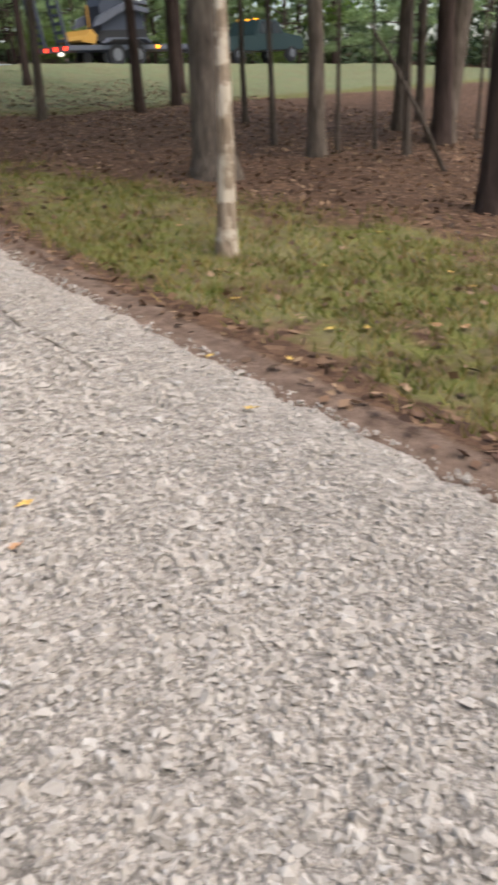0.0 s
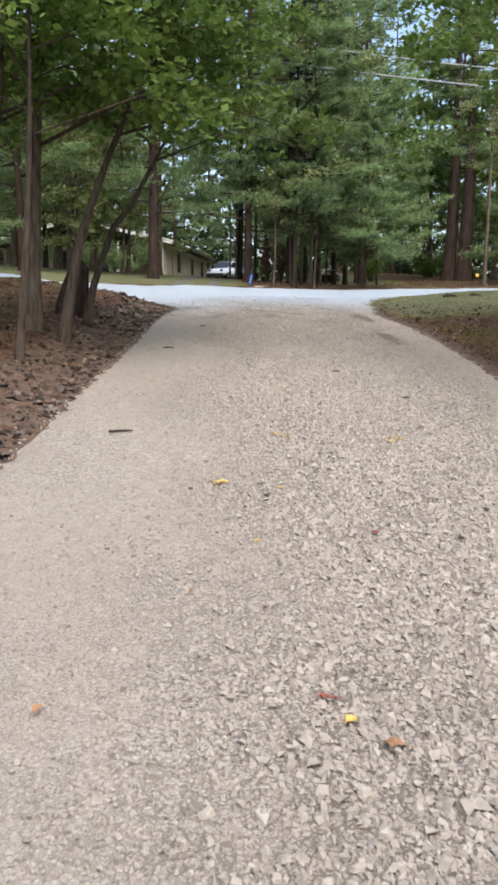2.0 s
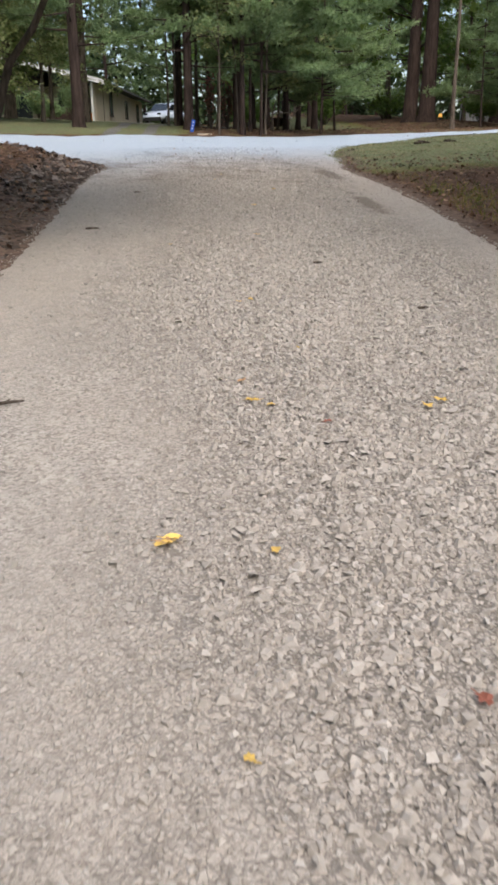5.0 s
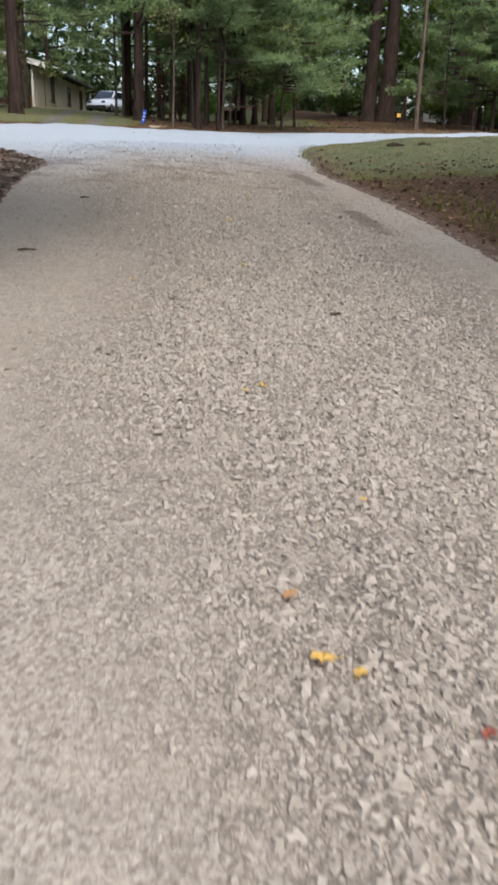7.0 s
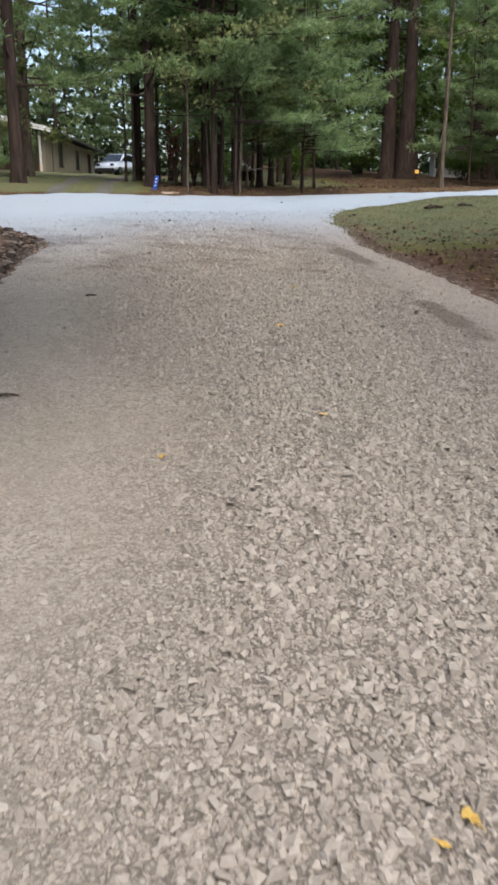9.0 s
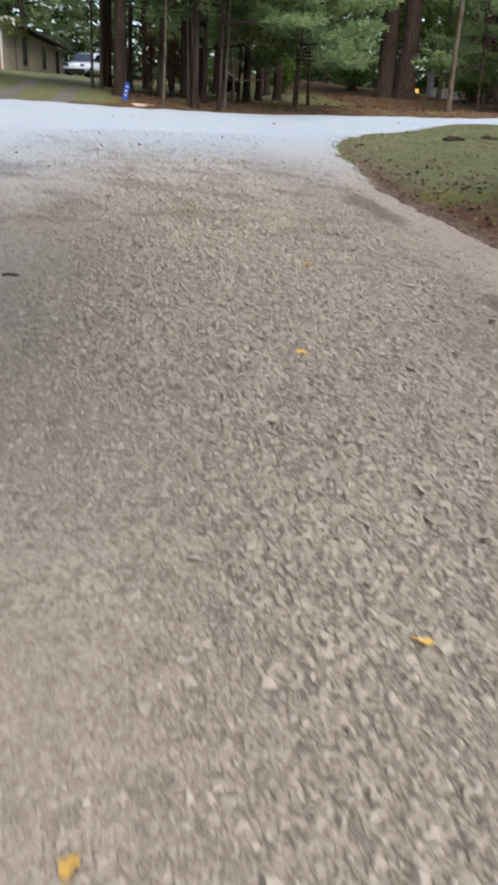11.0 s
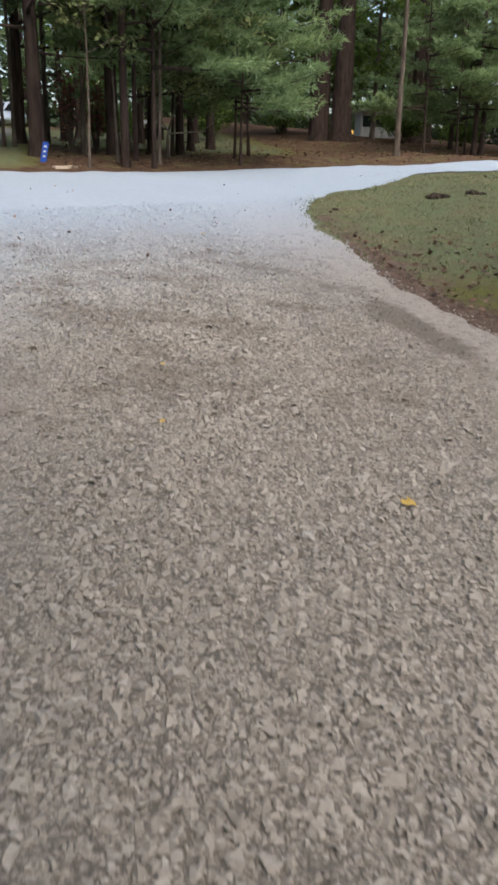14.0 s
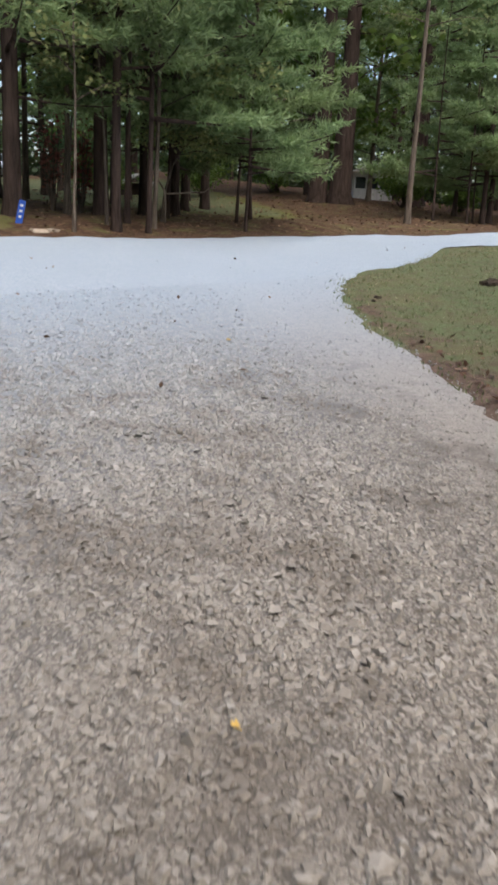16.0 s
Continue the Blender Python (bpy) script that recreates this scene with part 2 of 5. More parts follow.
def leaf_material(name, stops, through=0.25):
    m = mat(name, stops[0], 0.6, 0.25)
    n = len(stops)
    col = ramp(m, island(m), [(i / max(1, n - 1), c) for i, c in enumerate(stops)])
    tree = per_object(m)
    clump = noisy(m, coords(m), 1.1, 3, 0.55)
    hsv = m.node_tree.nodes.new("ShaderNodeHueSaturation")
    value = sums(m, "ADD", sums(m, "MULTIPLY", tree, 0.36), 0.82)
    m.node_tree.links.new(sums(m, "MULTIPLY", value, sums(m, "ADD", sums(m, "MULTIPLY", clump, 1.5), 0.28)), hsv.inputs["Value"])
    m.node_tree.links.new(sums(m, "ADD", sums(m, "MULTIPLY", noisy(m, coords(m), 0.45, 2), -0.05), 0.522), hsv.inputs["Hue"])
    m.node_tree.links.new(col, hsv.inputs["Color"])
    paint(m, hsv.outputs[0])
    if through:
        nt = m.node_tree
        tr = nt.nodes.new("ShaderNodeBsdfTranslucent")
        nt.links.new(hsv.outputs[0], tr.inputs[0])
        mx = nt.nodes.new("ShaderNodeMixShader")
        mx.inputs[0].default_value = through
        nt.links.new(nt.nodes["Principled BSDF"].outputs[0], mx.inputs[1])
        nt.links.new(tr.outputs[0], mx.inputs[2])
        nt.links.new(mx.outputs[0], nt.nodes["Material Output"].inputs[0])
    return m


NEEDLES = leaf_material("pine needles", [(0.13, 0.19, 0.078), (0.205, 0.29, 0.125), (0.285, 0.37, 0.185)], 0.5)
LEAVES = leaf_material("green leaves", [(0.075, 0.13, 0.025), (0.12, 0.19, 0.04), (0.17, 0.235, 0.065)], 0.5)
YELLOWING = leaf_material("yellow-green leaves", [(0.12, 0.16, 0.06), (0.20, 0.24, 0.09), (0.30, 0.31, 0.14)], 0.45)
REDDISH = leaf_material("reddish leaves", [(0.2, 0.07, 0.05), (0.28, 0.12, 0.09)], 0.35)
GRASS = leaf_material("rank grass blades", [(0.05, 0.07, 0.010), (0.095, 0.12, 0.02), (0.15, 0.155, 0.03), (0.21, 0.165, 0.05), (0.26, 0.18, 0.08)], 0.4)
MOWN = leaf_material("mown grass blades", [(0.09, 0.12, 0.045), (0.15, 0.185, 0.08), (0.225, 0.24, 0.12), (0.30, 0.265, 0.165), (0.37, 0.33, 0.225)], 0.5)
LITTER = leaf_material("fallen leaves", [(0.05, 0.029, 0.018), (0.095, 0.054, 0.032), (0.165, 0.097, 0.056), (0.30, 0.2, 0.12)], 0.15)
# Far foliage coloured darker to stand for the shade of deep woods.
DEEPWOODS = leaf_material("shade-darkened distant foliage", [(0.03, 0.052, 0.022), (0.05, 0.08, 0.032), (0.08, 0.115, 0.05)], 0.2)


# ---- mesh helpers ----
def part(name, bm, material, parent=None, label="", smooth_shade=False):
    me = bpy.data.meshes.new(name)
    bm.to_mesh(me)
    bm.free()
    me.materials.append(material)
    if smooth_shade:
        me.polygons.foreach_set("use_smooth", [True] * len(me.polygons))
    ob = new(name, me)
    ob.parent = parent
    if label:
        ob["label"] = label
    return ob


def arrays(name, verts, faces, material, parent=None, smooth_shade=False):
    """A mesh from numpy arrays, with all faces of one size."""
    verts, faces = np.asarray(verts, np.float32), np.asarray(faces, np.int32)
    me = bpy.data.meshes.new(name)
    k = faces.shape[1]
    me.vertices.add(len(verts))
    me.vertices.foreach_set("co", verts.ravel())
    me.loops.add(faces.size)
    me.loops.foreach_set("vertex_index", faces.ravel())
    me.polygons.add(len(faces))
    me.polygons.foreach_set("loop_start", np.arange(0, faces.size, k, dtype=np.int32))
    me.update(calc_edges=True)
    me.polygons.foreach_set("use_smooth", np.full(len(faces), bool(smooth_shade)))
    me.materials.append(material)
    ob = new(name, me)
    ob.parent = parent
    return ob


def box(bm, x0, y0, z0, x1, y1, z1, bevel=0.0):
    vs = bmesh.ops.create_cube(bm, size=1, matrix=Matrix.Translation(((x0 + x1) / 2, (y0 + y1) / 2, (z0 + z1) / 2)) @ Matrix.Diagonal((abs(x1 - x0), abs(y1 - y0), abs(z1 - z0), 1)))["verts"]
    if bevel:
        es = list({e for v in vs for e in v.link_edges})
        bmesh.ops.bevel(bm, geom=es, offset=bevel, segments=2, affect="EDGES")
    return bm


def tube(bm, pts, radii, sides=8, rnd=None, lump=0.0):
    """A limb along pts, with a radius at each."""
    rings = []
    for i, (p, r) in enumerate(zip(pts, radii)):
        p = Vector(p)
        d = (Vector(pts[min(i + 1, len(pts) - 1)]) - Vector(pts[max(i - 1, 0)])).normalized()
        a = d.orthogonal().normalized() if abs(d.z) < 0.9 else (Vector((1, 0, 0)) - d * d.x).normalized()
        b = d.cross(a)
        ring = []
        for k in range(sides):
            w = 2 * math.pi * k / sides
            rr = r * (1 + (rnd.uniform(-lump, lump) if rnd else 0))
            ring.append(bm.verts.new(p + a * math.cos(w) * rr + b * math.sin(w) * rr))
        rings.append(ring)
    for r0, r1 in zip(rings, rings[1:]):
        for k in range(sides):
            bm.faces.new((r0[k], r0[(k + 1) % sides], r1[(k + 1) % sides], r1[k]))
    bm.faces.new(rings[-1])
    bm.faces.new(rings[0][::-1])
    return bm


# ---- ground ----
def grass_strip(side, y):
    """The band of rank grass along the driveway's right edge."""
    wide = np.interp(y, (0, 4, 7, 10, 15, 22), (5.5, 4.2, 3.0, 2.0, 1.5, 1.6))
    return smooth(0.25, 0.6, side) * smooth(wide + 0.7, wide - 0.5, side) * (1 - 0.3 * smooth(9, 15, y))


def ground_sheet():
    xs = np.unique(np.round(np.concatenate([[-900, -500, -260, -150, -100, -75, -60], np.arange(-50, -12, 1.5), np.arange(-12, 16, 0.2), np.arange(16, 52, 1.0), [55, 62, 75, 100, 150, 260, 500, 900]]), 3))
    ys = np.unique(np.round(np.concatenate([[-900, -400, -200, -100, -60, -40], np.arange(-26, -2, 1.0), np.arange(-2, 42, 0.2), np.arange(42, 90, 1.2), [95, 105, 120, 150, 220, 400, 700, 1200]]), 3))
    X, Y = np.meshgrid(xs, ys)
    Z = land(X, Y) - 0.035 * ((X < drive_r(Y) + 0.02) & (X > drive_l(Y) - 0.02))
    V = np.stack([X, Y, Z], -1).reshape(-1, 3)
    n, k = len(xs), len(ys)
    i = (np.arange(k - 1)[:, None] * n + np.arange(n - 1)[None, :]).ravel()
    ob = arrays("ground", V, np.stack([i, i + 1, i + n + 1, i + n], -1), GROUND, None, True)
    x, y = X.ravel(), Y.ravel()
    side = x - drive_r(y)
    strip = grass_strip(side, y)
    lawn = smooth(-0.5, -0.1, side) * smooth(17.5, 22, y - 0.15 * x) * (y < road_y(x))
    lawn = np.maximum(lawn, smooth(13, 17, y - 0.20 * x) * smooth(5.0, 8.0, x) * (y < road_y(x)))
    house_lawn = smooth(8, 5, x - 0.06 * y) * smooth(29.7, 30.5, y - 0.6 * x) * smooth(95, 70, y) * (1 - smooth(-0.6, 0.8, x) * smooth(41, 36, y))
    bank_turf = 0.42 * smooth(0.6, 1.8, drive_l(y) - x) * (y < 25)
    far_turf = 0.42 * smooth(1.9, 2.4, (y - road_y(x)) * 0.86) * smooth(60, 45, y) * (x > -2)
    turf = np.clip(np.maximum(np.maximum((0.56 + 0.12 * wob(x, y, 0.9, 2.2)) * strip, lawn), np.maximum(np.maximum(house_lawn, far_turf), bank_turf)), 0, 1)
    soil = np.maximum(smooth(0.42, 0.1, np.abs(side - 0.02)) * smooth(25.0, 22, y), smooth(1.3, 0.1, np.abs(drive_l(y) - x - 0.3))) * (y < 27)
    soil = np.maximum(soil, 0.5 * smooth(1.7, 0.3, side) * (side > 0) * smooth(19, 21, y) * smooth(28, 26, y))
    for nm, val in (("turf", turf), ("soil", soil)):
        a = ob.data.attributes.new(nm, "FLOAT", "POINT")
        a.data.foreach_set("value", val.astype(np.float32))
    return tagged(ob, "sloping ground with brown leaf litter, thin grass and bare soil", "ground", kind="structure")


ground_sheet()


def strip_mesh(name, ys, left, right, count, material, lift):
    V, F = [], []
    for y in ys:
        xs = np.linspace(left(y), right(y), count)
        for x in xs:
            e = min(x - xs[0], xs[-1] - x)
            V.append((x, y, float(land(x, y)) + lift - (0.03 if e < 1e-6 else 0) - 0.04 * float(smooth(1.9, 1.3, abs(y - float(road_y(x))) * 0.86))))
    for a in range(len(ys) - 1):
        for b in range(count - 1):
            i = a * count + b
            F.append((i, i + 1, i + count + 1, i + count))
    return arrays(name, V, F, material, None, True)


rag = random.Random(3)
drive_ys = np.concatenate([np.arange(-25, -2, 1.0), np.arange(-2, 30.4, 0.12)])
jl = {round(float(y), 2): rag.uniform(-0.06, 0.06) for y in drive_ys}
jr = {round(float(y), 2): rag.uniform(-0.06, 0.06) for y in drive_ys}
drive = tagged(strip_mesh("driveway", drive_ys, lambda y: max(float(drive_l(y)), -6.0) + jl[round(float(y), 2)],
                  lambda y: float(drive_r(y)) + jr[round(float(y), 2)], 44, DRIVE, 0.0),
       "beige compacted gravel driveway rising towards the road", "driveway", kind="structure")
dv = np.empty(len(drive.data.vertices) * 3, np.float32)
drive.data.vertices.foreach_get("co", dv)
dv = dv.reshape(-1, 3)
ca = drive.data.attributes.new("coarse", "FLOAT", "POINT")
ca.data.foreach_set("value", coarse_at(dv[:, 0], dv[:, 1]).astype(np.float32))
wa = drive.data.attributes.new("damp", "FLOAT", "POINT")
wa.data.foreach_set("value", damp_at(dv[:, 0], dv[:, 1]).astype(np.float32))
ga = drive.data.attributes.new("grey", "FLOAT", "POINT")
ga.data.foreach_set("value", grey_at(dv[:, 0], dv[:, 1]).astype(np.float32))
da = drive.data.attributes.new("skylit_dust", "FLOAT", "POINT")
da.data.foreach_set("value", skylit_dust_at(dv[:, 0], dv[:, 1]).astype(np.float32))


def road_sheet():
    V, F = [], []
    xs = np.concatenate([np.arange(-70, -10, 2.0), np.arange(-10, 24, 0.4), np.arange(24, 90, 2.0)])
    n = 13
    for x in xs:
        yc = float(road_y(x))
        g = (float(road_y(x + 0.5)) - float(road_y(x - 0.5)))
        t = Vector((1, g, 0)).normalized()
        nn = Vector((-t.y, t.x, 0))
        for k in range(n):
            half = float(near_half(x))
            w = -half + (2.1 + half) * k / (n - 1)
            w += rag.uniform(-0.06, 0.06) if k in (0, n - 1) else 0
            p = Vector((x, yc, 0)) + nn * w
            V.append((p.x, p.y, float(land(p.x, p.y)) + 0.002 + 0.05 * (1 - (w / 2.1) ** 2) - (0.03 if k in (0, n - 1) else 0)))
    for a in range(len(xs) - 1):
        for b in range(n - 1):
            i = a * n + b
            F.append((i, i + n, i + n + 1, i + 1))
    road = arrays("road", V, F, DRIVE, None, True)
    # The whole road takes the painted sky glare at full strength.
    ra = road.data.attributes.new("skylit_dust", "FLOAT", "POINT")
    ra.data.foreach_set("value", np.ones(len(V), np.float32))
    return tagged(road, "pale grey gravel road crossing the head of the driveway", "road", kind="structure")


road_sheet()


# ---- trees ----
def needle_tufts(rnd, centres, ways, blades=7, length=0.2, width=0.022):
    """Fans of thin needles: one triangle a blade."""
    n = len(centres)
    c = np.repeat(np.asarray(centres), blades, 0)
    w = np.repeat(np.asarray(ways), blades, 0)
    d = w * 0.7 + rnd.normal(0, 0.55, (n * blades, 3))
    d /= np.linalg.norm(d, axis=1, keepdims=True) + 1e-9
    s = np.cross(d, rnd.normal(0, 1, (n * blades, 3)))
    s /= np.linalg.norm(s, axis=1, keepdims=True) + 1e-9
    ln = length * rnd.uniform(0.6, 1.25, (n * blades, 1))
    V = np.stack([c - s * width / 2, c + s * width / 2 + d * ln * 0.35, c + d * ln], 1).reshape(-1, 3)
    return V, np.arange(len(V)).reshape(-1, 3)


def leaf_cards(rnd, centres, size):
    """Small pointed leaves, each of four corners, at the given places."""
    n = len(centres)
    c = np.asarray(centres)
    d = rnd.normal(0, 1, (n, 3)) * (1, 1, 0.6)
    d /= np.linalg.norm(d, axis=1, keepdims=True) + 1e-9
    s = np.cross(d, rnd.normal(0, 1, (n, 3)) * (0.6, 0.6, 1))
    s /= np.linalg.norm(s, axis=1, keepdims=True) + 1e-9
    k = size * rnd.uniform(0.6, 1.3, (n, 1))
    V = np.stack([c, c + d * k * 0.45 + s * k * 0.33, c + d * k, c + d * k * 0.5 - s * k * 0.33], 1).reshape(-1, 3)
    return V, np.arange(len(V)).reshape(-1, 4)


def trunk_points(h, lean, bend, rnd, steps=9):
    out = []
    for i in range(steps):
        t = i / (steps - 1)
        out.append(Vector((lean[0] * t * h + bend * math.sin(t * 3.0) + rnd.uniform(-0.02, 0.02) * h * 0.06, lean[1] * t * h + bend * 0.5 * math.sin(t * 4.0 + 1), t * h)))
    return out


def trunk_mesh(pts, r, rnd, sides=10, flare=1.35, tip=0.16):
    bm = bmesh.new()
    n = len(pts)
    P = [pts[0] - Vector((0, 0, 0.3)), pts[0] + Vector((0, 0, 0.02)), pts[0].lerp(pts[1], min(1, 0.35 / max(0.1, (pts[1] - pts[0]).length)))] + list(pts[1:])
    R = [r * flare * 1.15, r * flare, r * 1.06] + [r * (1 - (1 - tip) * i / (n - 1)) for i in range(1, n)]
    return tube(bm, P, R, sides, rnd, 0.07)


def pine_tree(seed, h=16.0, r=0.2, crown_from=2.0, spread=2.8, boughs=42, tufts=52, lean=(0, 0), bark=None, tuft=0.2, top=1.0, blades=4, wide=0.046):
    rnd, nr = random.Random(seed), np.random.default_rng(seed)
    tree = new("pine_tree")
    pts = trunk_points(h, lean, 0.08, rnd)
    bm = trunk_mesh(pts, r, rnd)
    C, W = [], []
    for k in range(boughs):
        f = (k + rnd.random() * 0.7) / boughs
        z = crown_from + (h * top - crown_from) * f
        a = rnd.uniform(0, 2 * math.pi) if k % 2 else (k * 2.4)
        L = spread * (1.05 - 0.75 * f) * rnd.uniform(0.55, 1.2)
        out = Vector((math.cos(a), math.sin(a), 0))
        side = Vector((-out.y, out.x, 0))
        foot = Vector((lean[0] * z, lean[1] * z, z))
        droop = rnd.uniform(-0.18, 0.10)
        limb = [foot + out * (L * q) + Vector((0, 0, L * (droop * q + 0.16 * q * q))) for q in (0, 0.35, 0.7, 1.0)]
        tube(bm, limb, [0.035 * L / 2.5 + 0.012, 0.024, 0.014, 0.006], 4)
        m = int(tufts * L / spread) + 10
        clumps = [(rnd.uniform(0.35, 1.0), rnd.uniform(-1, 1)) for _ in range(5)]
        for _ in range(m):
            q0, s0 = rnd.choice(clumps)
            q = min(1.08, max(0.2, q0 + nr.normal(0, 0.085)))
            s = (s0 * 0.34 * (1.15 - q * 0.6) + nr.normal(0, 0.06)) * L
            p = foot + out * (L * q) + side * s + Vector((0, 0, L * (droop * q + 0.16 * q * q) + nr.normal(0.03, 0.05)))
            C.append(p)
            W.append((out * 0.8 + side * (0.5 if s > 0 else -0.5) + Vector((0, 0, 0.25))).normalized())
    part("trunk", bm, bark or PINEBARK, tree, smooth_shade=True)
    V, F = needle_tufts(nr, np.array(C), np.array(W), blades, tuft, wide)
    arrays("crown", V, F, NEEDLES, tree)
    return tree


def leafy_tree(seed, h=12.0, r=0.12, crown_from=3.0, spread=2.5, limbs=16, leaves=2600, lean=(0, 0), bend=0.1, bark=None, leaf=None, size=0.11, name="broadleaf_tree", pts=None):
    rnd, nr = random.Random(seed), np.random.default_rng(seed)
    tree = new(name)
    pts = pts or trunk_points(h, lean, bend, rnd)
    h = pts[-1].z
    bm = trunk_mesh(pts, r, rnd)
    C = []
    if leaves:
        for k in range(limbs):
            f = (k + rnd.random()) / limbs
            z = crown_from + (h - crown_from) * f
            i = min(len(pts) - 2, next((j for j in range(len(pts) - 1) if pts[j + 1].z >= z), len(pts) - 2))
            q = (z - pts[i].z) / max(1e-3, pts[i + 1].z - pts[i].z)
            foot = pts[i].lerp(pts[i + 1], min(1, max(0, q)))
            a = k * 2.4 + rnd.uniform(-0.5, 0.5)
            L = spread * (1.1 - 0.5 * f) * rnd.uniform(0.6, 1.15)
            out = Vector((math.cos(a), math.sin(a), rnd.uniform(0.05, 0.45)))
            mid = foot + out * L * 0.5 + Vector((0, 0, 0.1 * L))
            end = foot + out * L + Vector((0, 0, rnd.uniform(-0.15, 0.1) * L))
            tube(bm, [foot, mid, end], [max(0.012, r * 0.3), 0.014, 0.005], 4)
            m = leaves // limbs
            hubs = [foot.lerp(mid, rnd.uniform(0.5, 1)) if rnd.random() < 0.3 else mid.lerp(end, rnd.uniform(0, 1.05)) for _ in range(9)]
            hubs = [p + Vector((rnd.gauss(0, 0.22), rnd.gauss(0, 0.22), rnd.gauss(0, 0.14))) * (L / 2) for p in hubs]
            for _ in range(m):
                b = rnd.choice(hubs)
                C.append((b.x + nr.normal(0, 0.17), b.y + nr.normal(0, 0.17), b.z + nr.normal(0, 0.09)))
    part("trunk", bm, bark or OAK, tree, smooth_shade=True)
    if C:
        V, F = leaf_cards(nr, np.array(C), size)
        arrays("crown", V, F, leaf or LEAVES, tree)
    return tree


def set_down(tree, x, y, turn=0.0, size=1.0, label="", group="", category="tree"):
    tree.matrix_basis = Matrix.Translation(at(x, y)) @ Matrix.Rotation(turn, 4, "Z") @ Matrix.Diagonal((size, size, size, 1))
    return tagged(tree, label, category, group)


# Trees beside the driveway
set_down(leafy_tree(11, pts=[Vector(p) for p in ((0, 0, 0), (0.13, 0.08, 0.95), (0.2, 0.15, 1.9), (0.3, 0.25, 2.7), (0.55, 0.45, 4.4), (0.9, 0.7, 6.5), (1.3, 1.0, 9.0))], r=0.075, crown_from=4.0, spread=2.0, limbs=12, leaves=2400, bark=BIRCH, name="birch_tree"),
         4.06, 5.05, label="slender pale mottled birch leaning over thin grass")
set_down(leafy_tree(12, h=15, r=0.265, crown_from=3.6, spread=3.8, limbs=18, leaves=6500, bark=OAK, bend=0.05, name="oak_tree"), 6.5, 8.3, label="stout grey oak with deeply furrowed bark")
RIGHT_TRUNKS = [(8.9, 8.85, 0.13, OAK), (12.5, 9.3, 0.21, OAK), (7.7, 4.85, 0.19, PINEBARK), (12.8, 10.6, 0.10, THINBARK), (12.1, 9.0, 0.17, PINEBARK), (10.7, 16.4, 0.12, PINEBARK),
                (12.5, 17.5, 0.13, PINEBARK), (7.9, 15.7, 0.09, THINBARK), (15.2, 12.0, 0.10, THINBARK), (15.6, 8.1, 0.14, OAK), (18.2, 13.5, 0.15, OAK), (9.6, 10.6, 0.05, THINBARK), (11.3, 13.4, 0.06, THINBARK)]
RIGHT_TRUNKS += [(5.7, 17.4, 0.06, THINBARK), (5.26, 16.8, 0.08, THINBARK), (6.7, 15.3, 0.05, THINBARK), (11.6, 23.7, 0.12, PINEBARK), (8.7, 17.2, 0.07, THINBARK), (14.9, 20.6, 0.14, PINEBARK), (4.45, 10.7, 0.045, BIRCH), (9.4, 8.9, 0.035, THINBARK), (10.6, 9.2, 0.028, THINBARK), (10.2, 8.2, 0.06, THINBARK), (13.3, 9.1, 0.03, THINBARK)]
for i, (x, y, r, bark) in enumerate(RIGHT_TRUNKS):
    lab = {OAK: "grey-barked woodland tree rising from leaf litter", PINEBARK: "dark red-brown trunk rising from leaf litter", THINBARK: "thin brown sapling in the leaf litter", BIRCH: "thin pale sapling beside a brown trunk"}[bark]
    set_down(leafy_tree(40 + i, h=7 + r * 40, r=r, crown_from=2.5, spread=2.0 + r * 8, limbs=13, leaves=int(1600 + r * 16000), lean=((0.1, -0.08) if i == 1 else (rag.uniform(-0.03, 0.03), rag.uniform(-0.03, 0.03))), bend=0.06, bark=bark, size=0.13),
             x, y, label=lab, group="trees beside the driveway")
set_down(leafy_tree(81, h=7.5, r=0.15, crown_from=2.9, spread=4.4, limbs=17, leaves=8000, bark=THINBARK, bend=0.05, size=0.13), 4.23, 10.85, label="brown rough-barked tree at the edge of the driveway")
set_down(pine_tree(82, h=19, r=0.43, crown_from=8.5, spread=3.5, boughs=26, bark=PINEBARK), 7.3, 20.4, label="massive reddish-brown pine trunk on the lawn edge")

# The leaning trees on the bank
set_down(leafy_tree(21, pts=[Vector(p) for p in ((0, 0, 0), (0.12, 0.02, 0.7), (0.25, 0.05, 1.37), (0.44, 0.09, 1.93), (0.70, 0.13, 2.6), (1.03, 0.17, 3.3), (1.5, 0.3, 4.2), (2.0, 0.5, 5.2))], r=0.085, crown_from=2.7, spread=2.5, limbs=16, leaves=4800, bark=THINBARK, size=0.13), -2.95, 12.2, label="slim dark tree leaning out over the driveway", group="leaning trees")
set_down(leafy_tree(22, pts=[Vector(p) for p in ((0, 0, 0), (0.1, 0, 0.6), (0.45, 0.06, 1.6), (0.77, 0.1, 2.0), (1.02, 0.13, 2.45), (1.32, 0.16, 3.0), (1.8, 0.3, 4.0), (2.3, 0.4, 5.0))], r=0.07, crown_from=2.7, spread=2.5, limbs=16, leaves=4800, bark=THINBARK, size=0.13), -3.0, 14.5, label="slim dark tree leaning out over the driveway", group="leaning trees")
set_down(leafy_tree(23, pts=[Vector(p) for p in ((0, 0, 0), (0.05, 0, 0.9), (0.1, 0, 1.8), (0.2, 0, 3.3), (0.25, 0.05, 4.5), (0.3, 0.1, 6.2))], r=0.12, crown_from=2.5, spread=2.9, limbs=20, leaves=6000, bark=OAK, size=0.13), -3.47, 12.6, label="upright grey-brown tree on the bank")
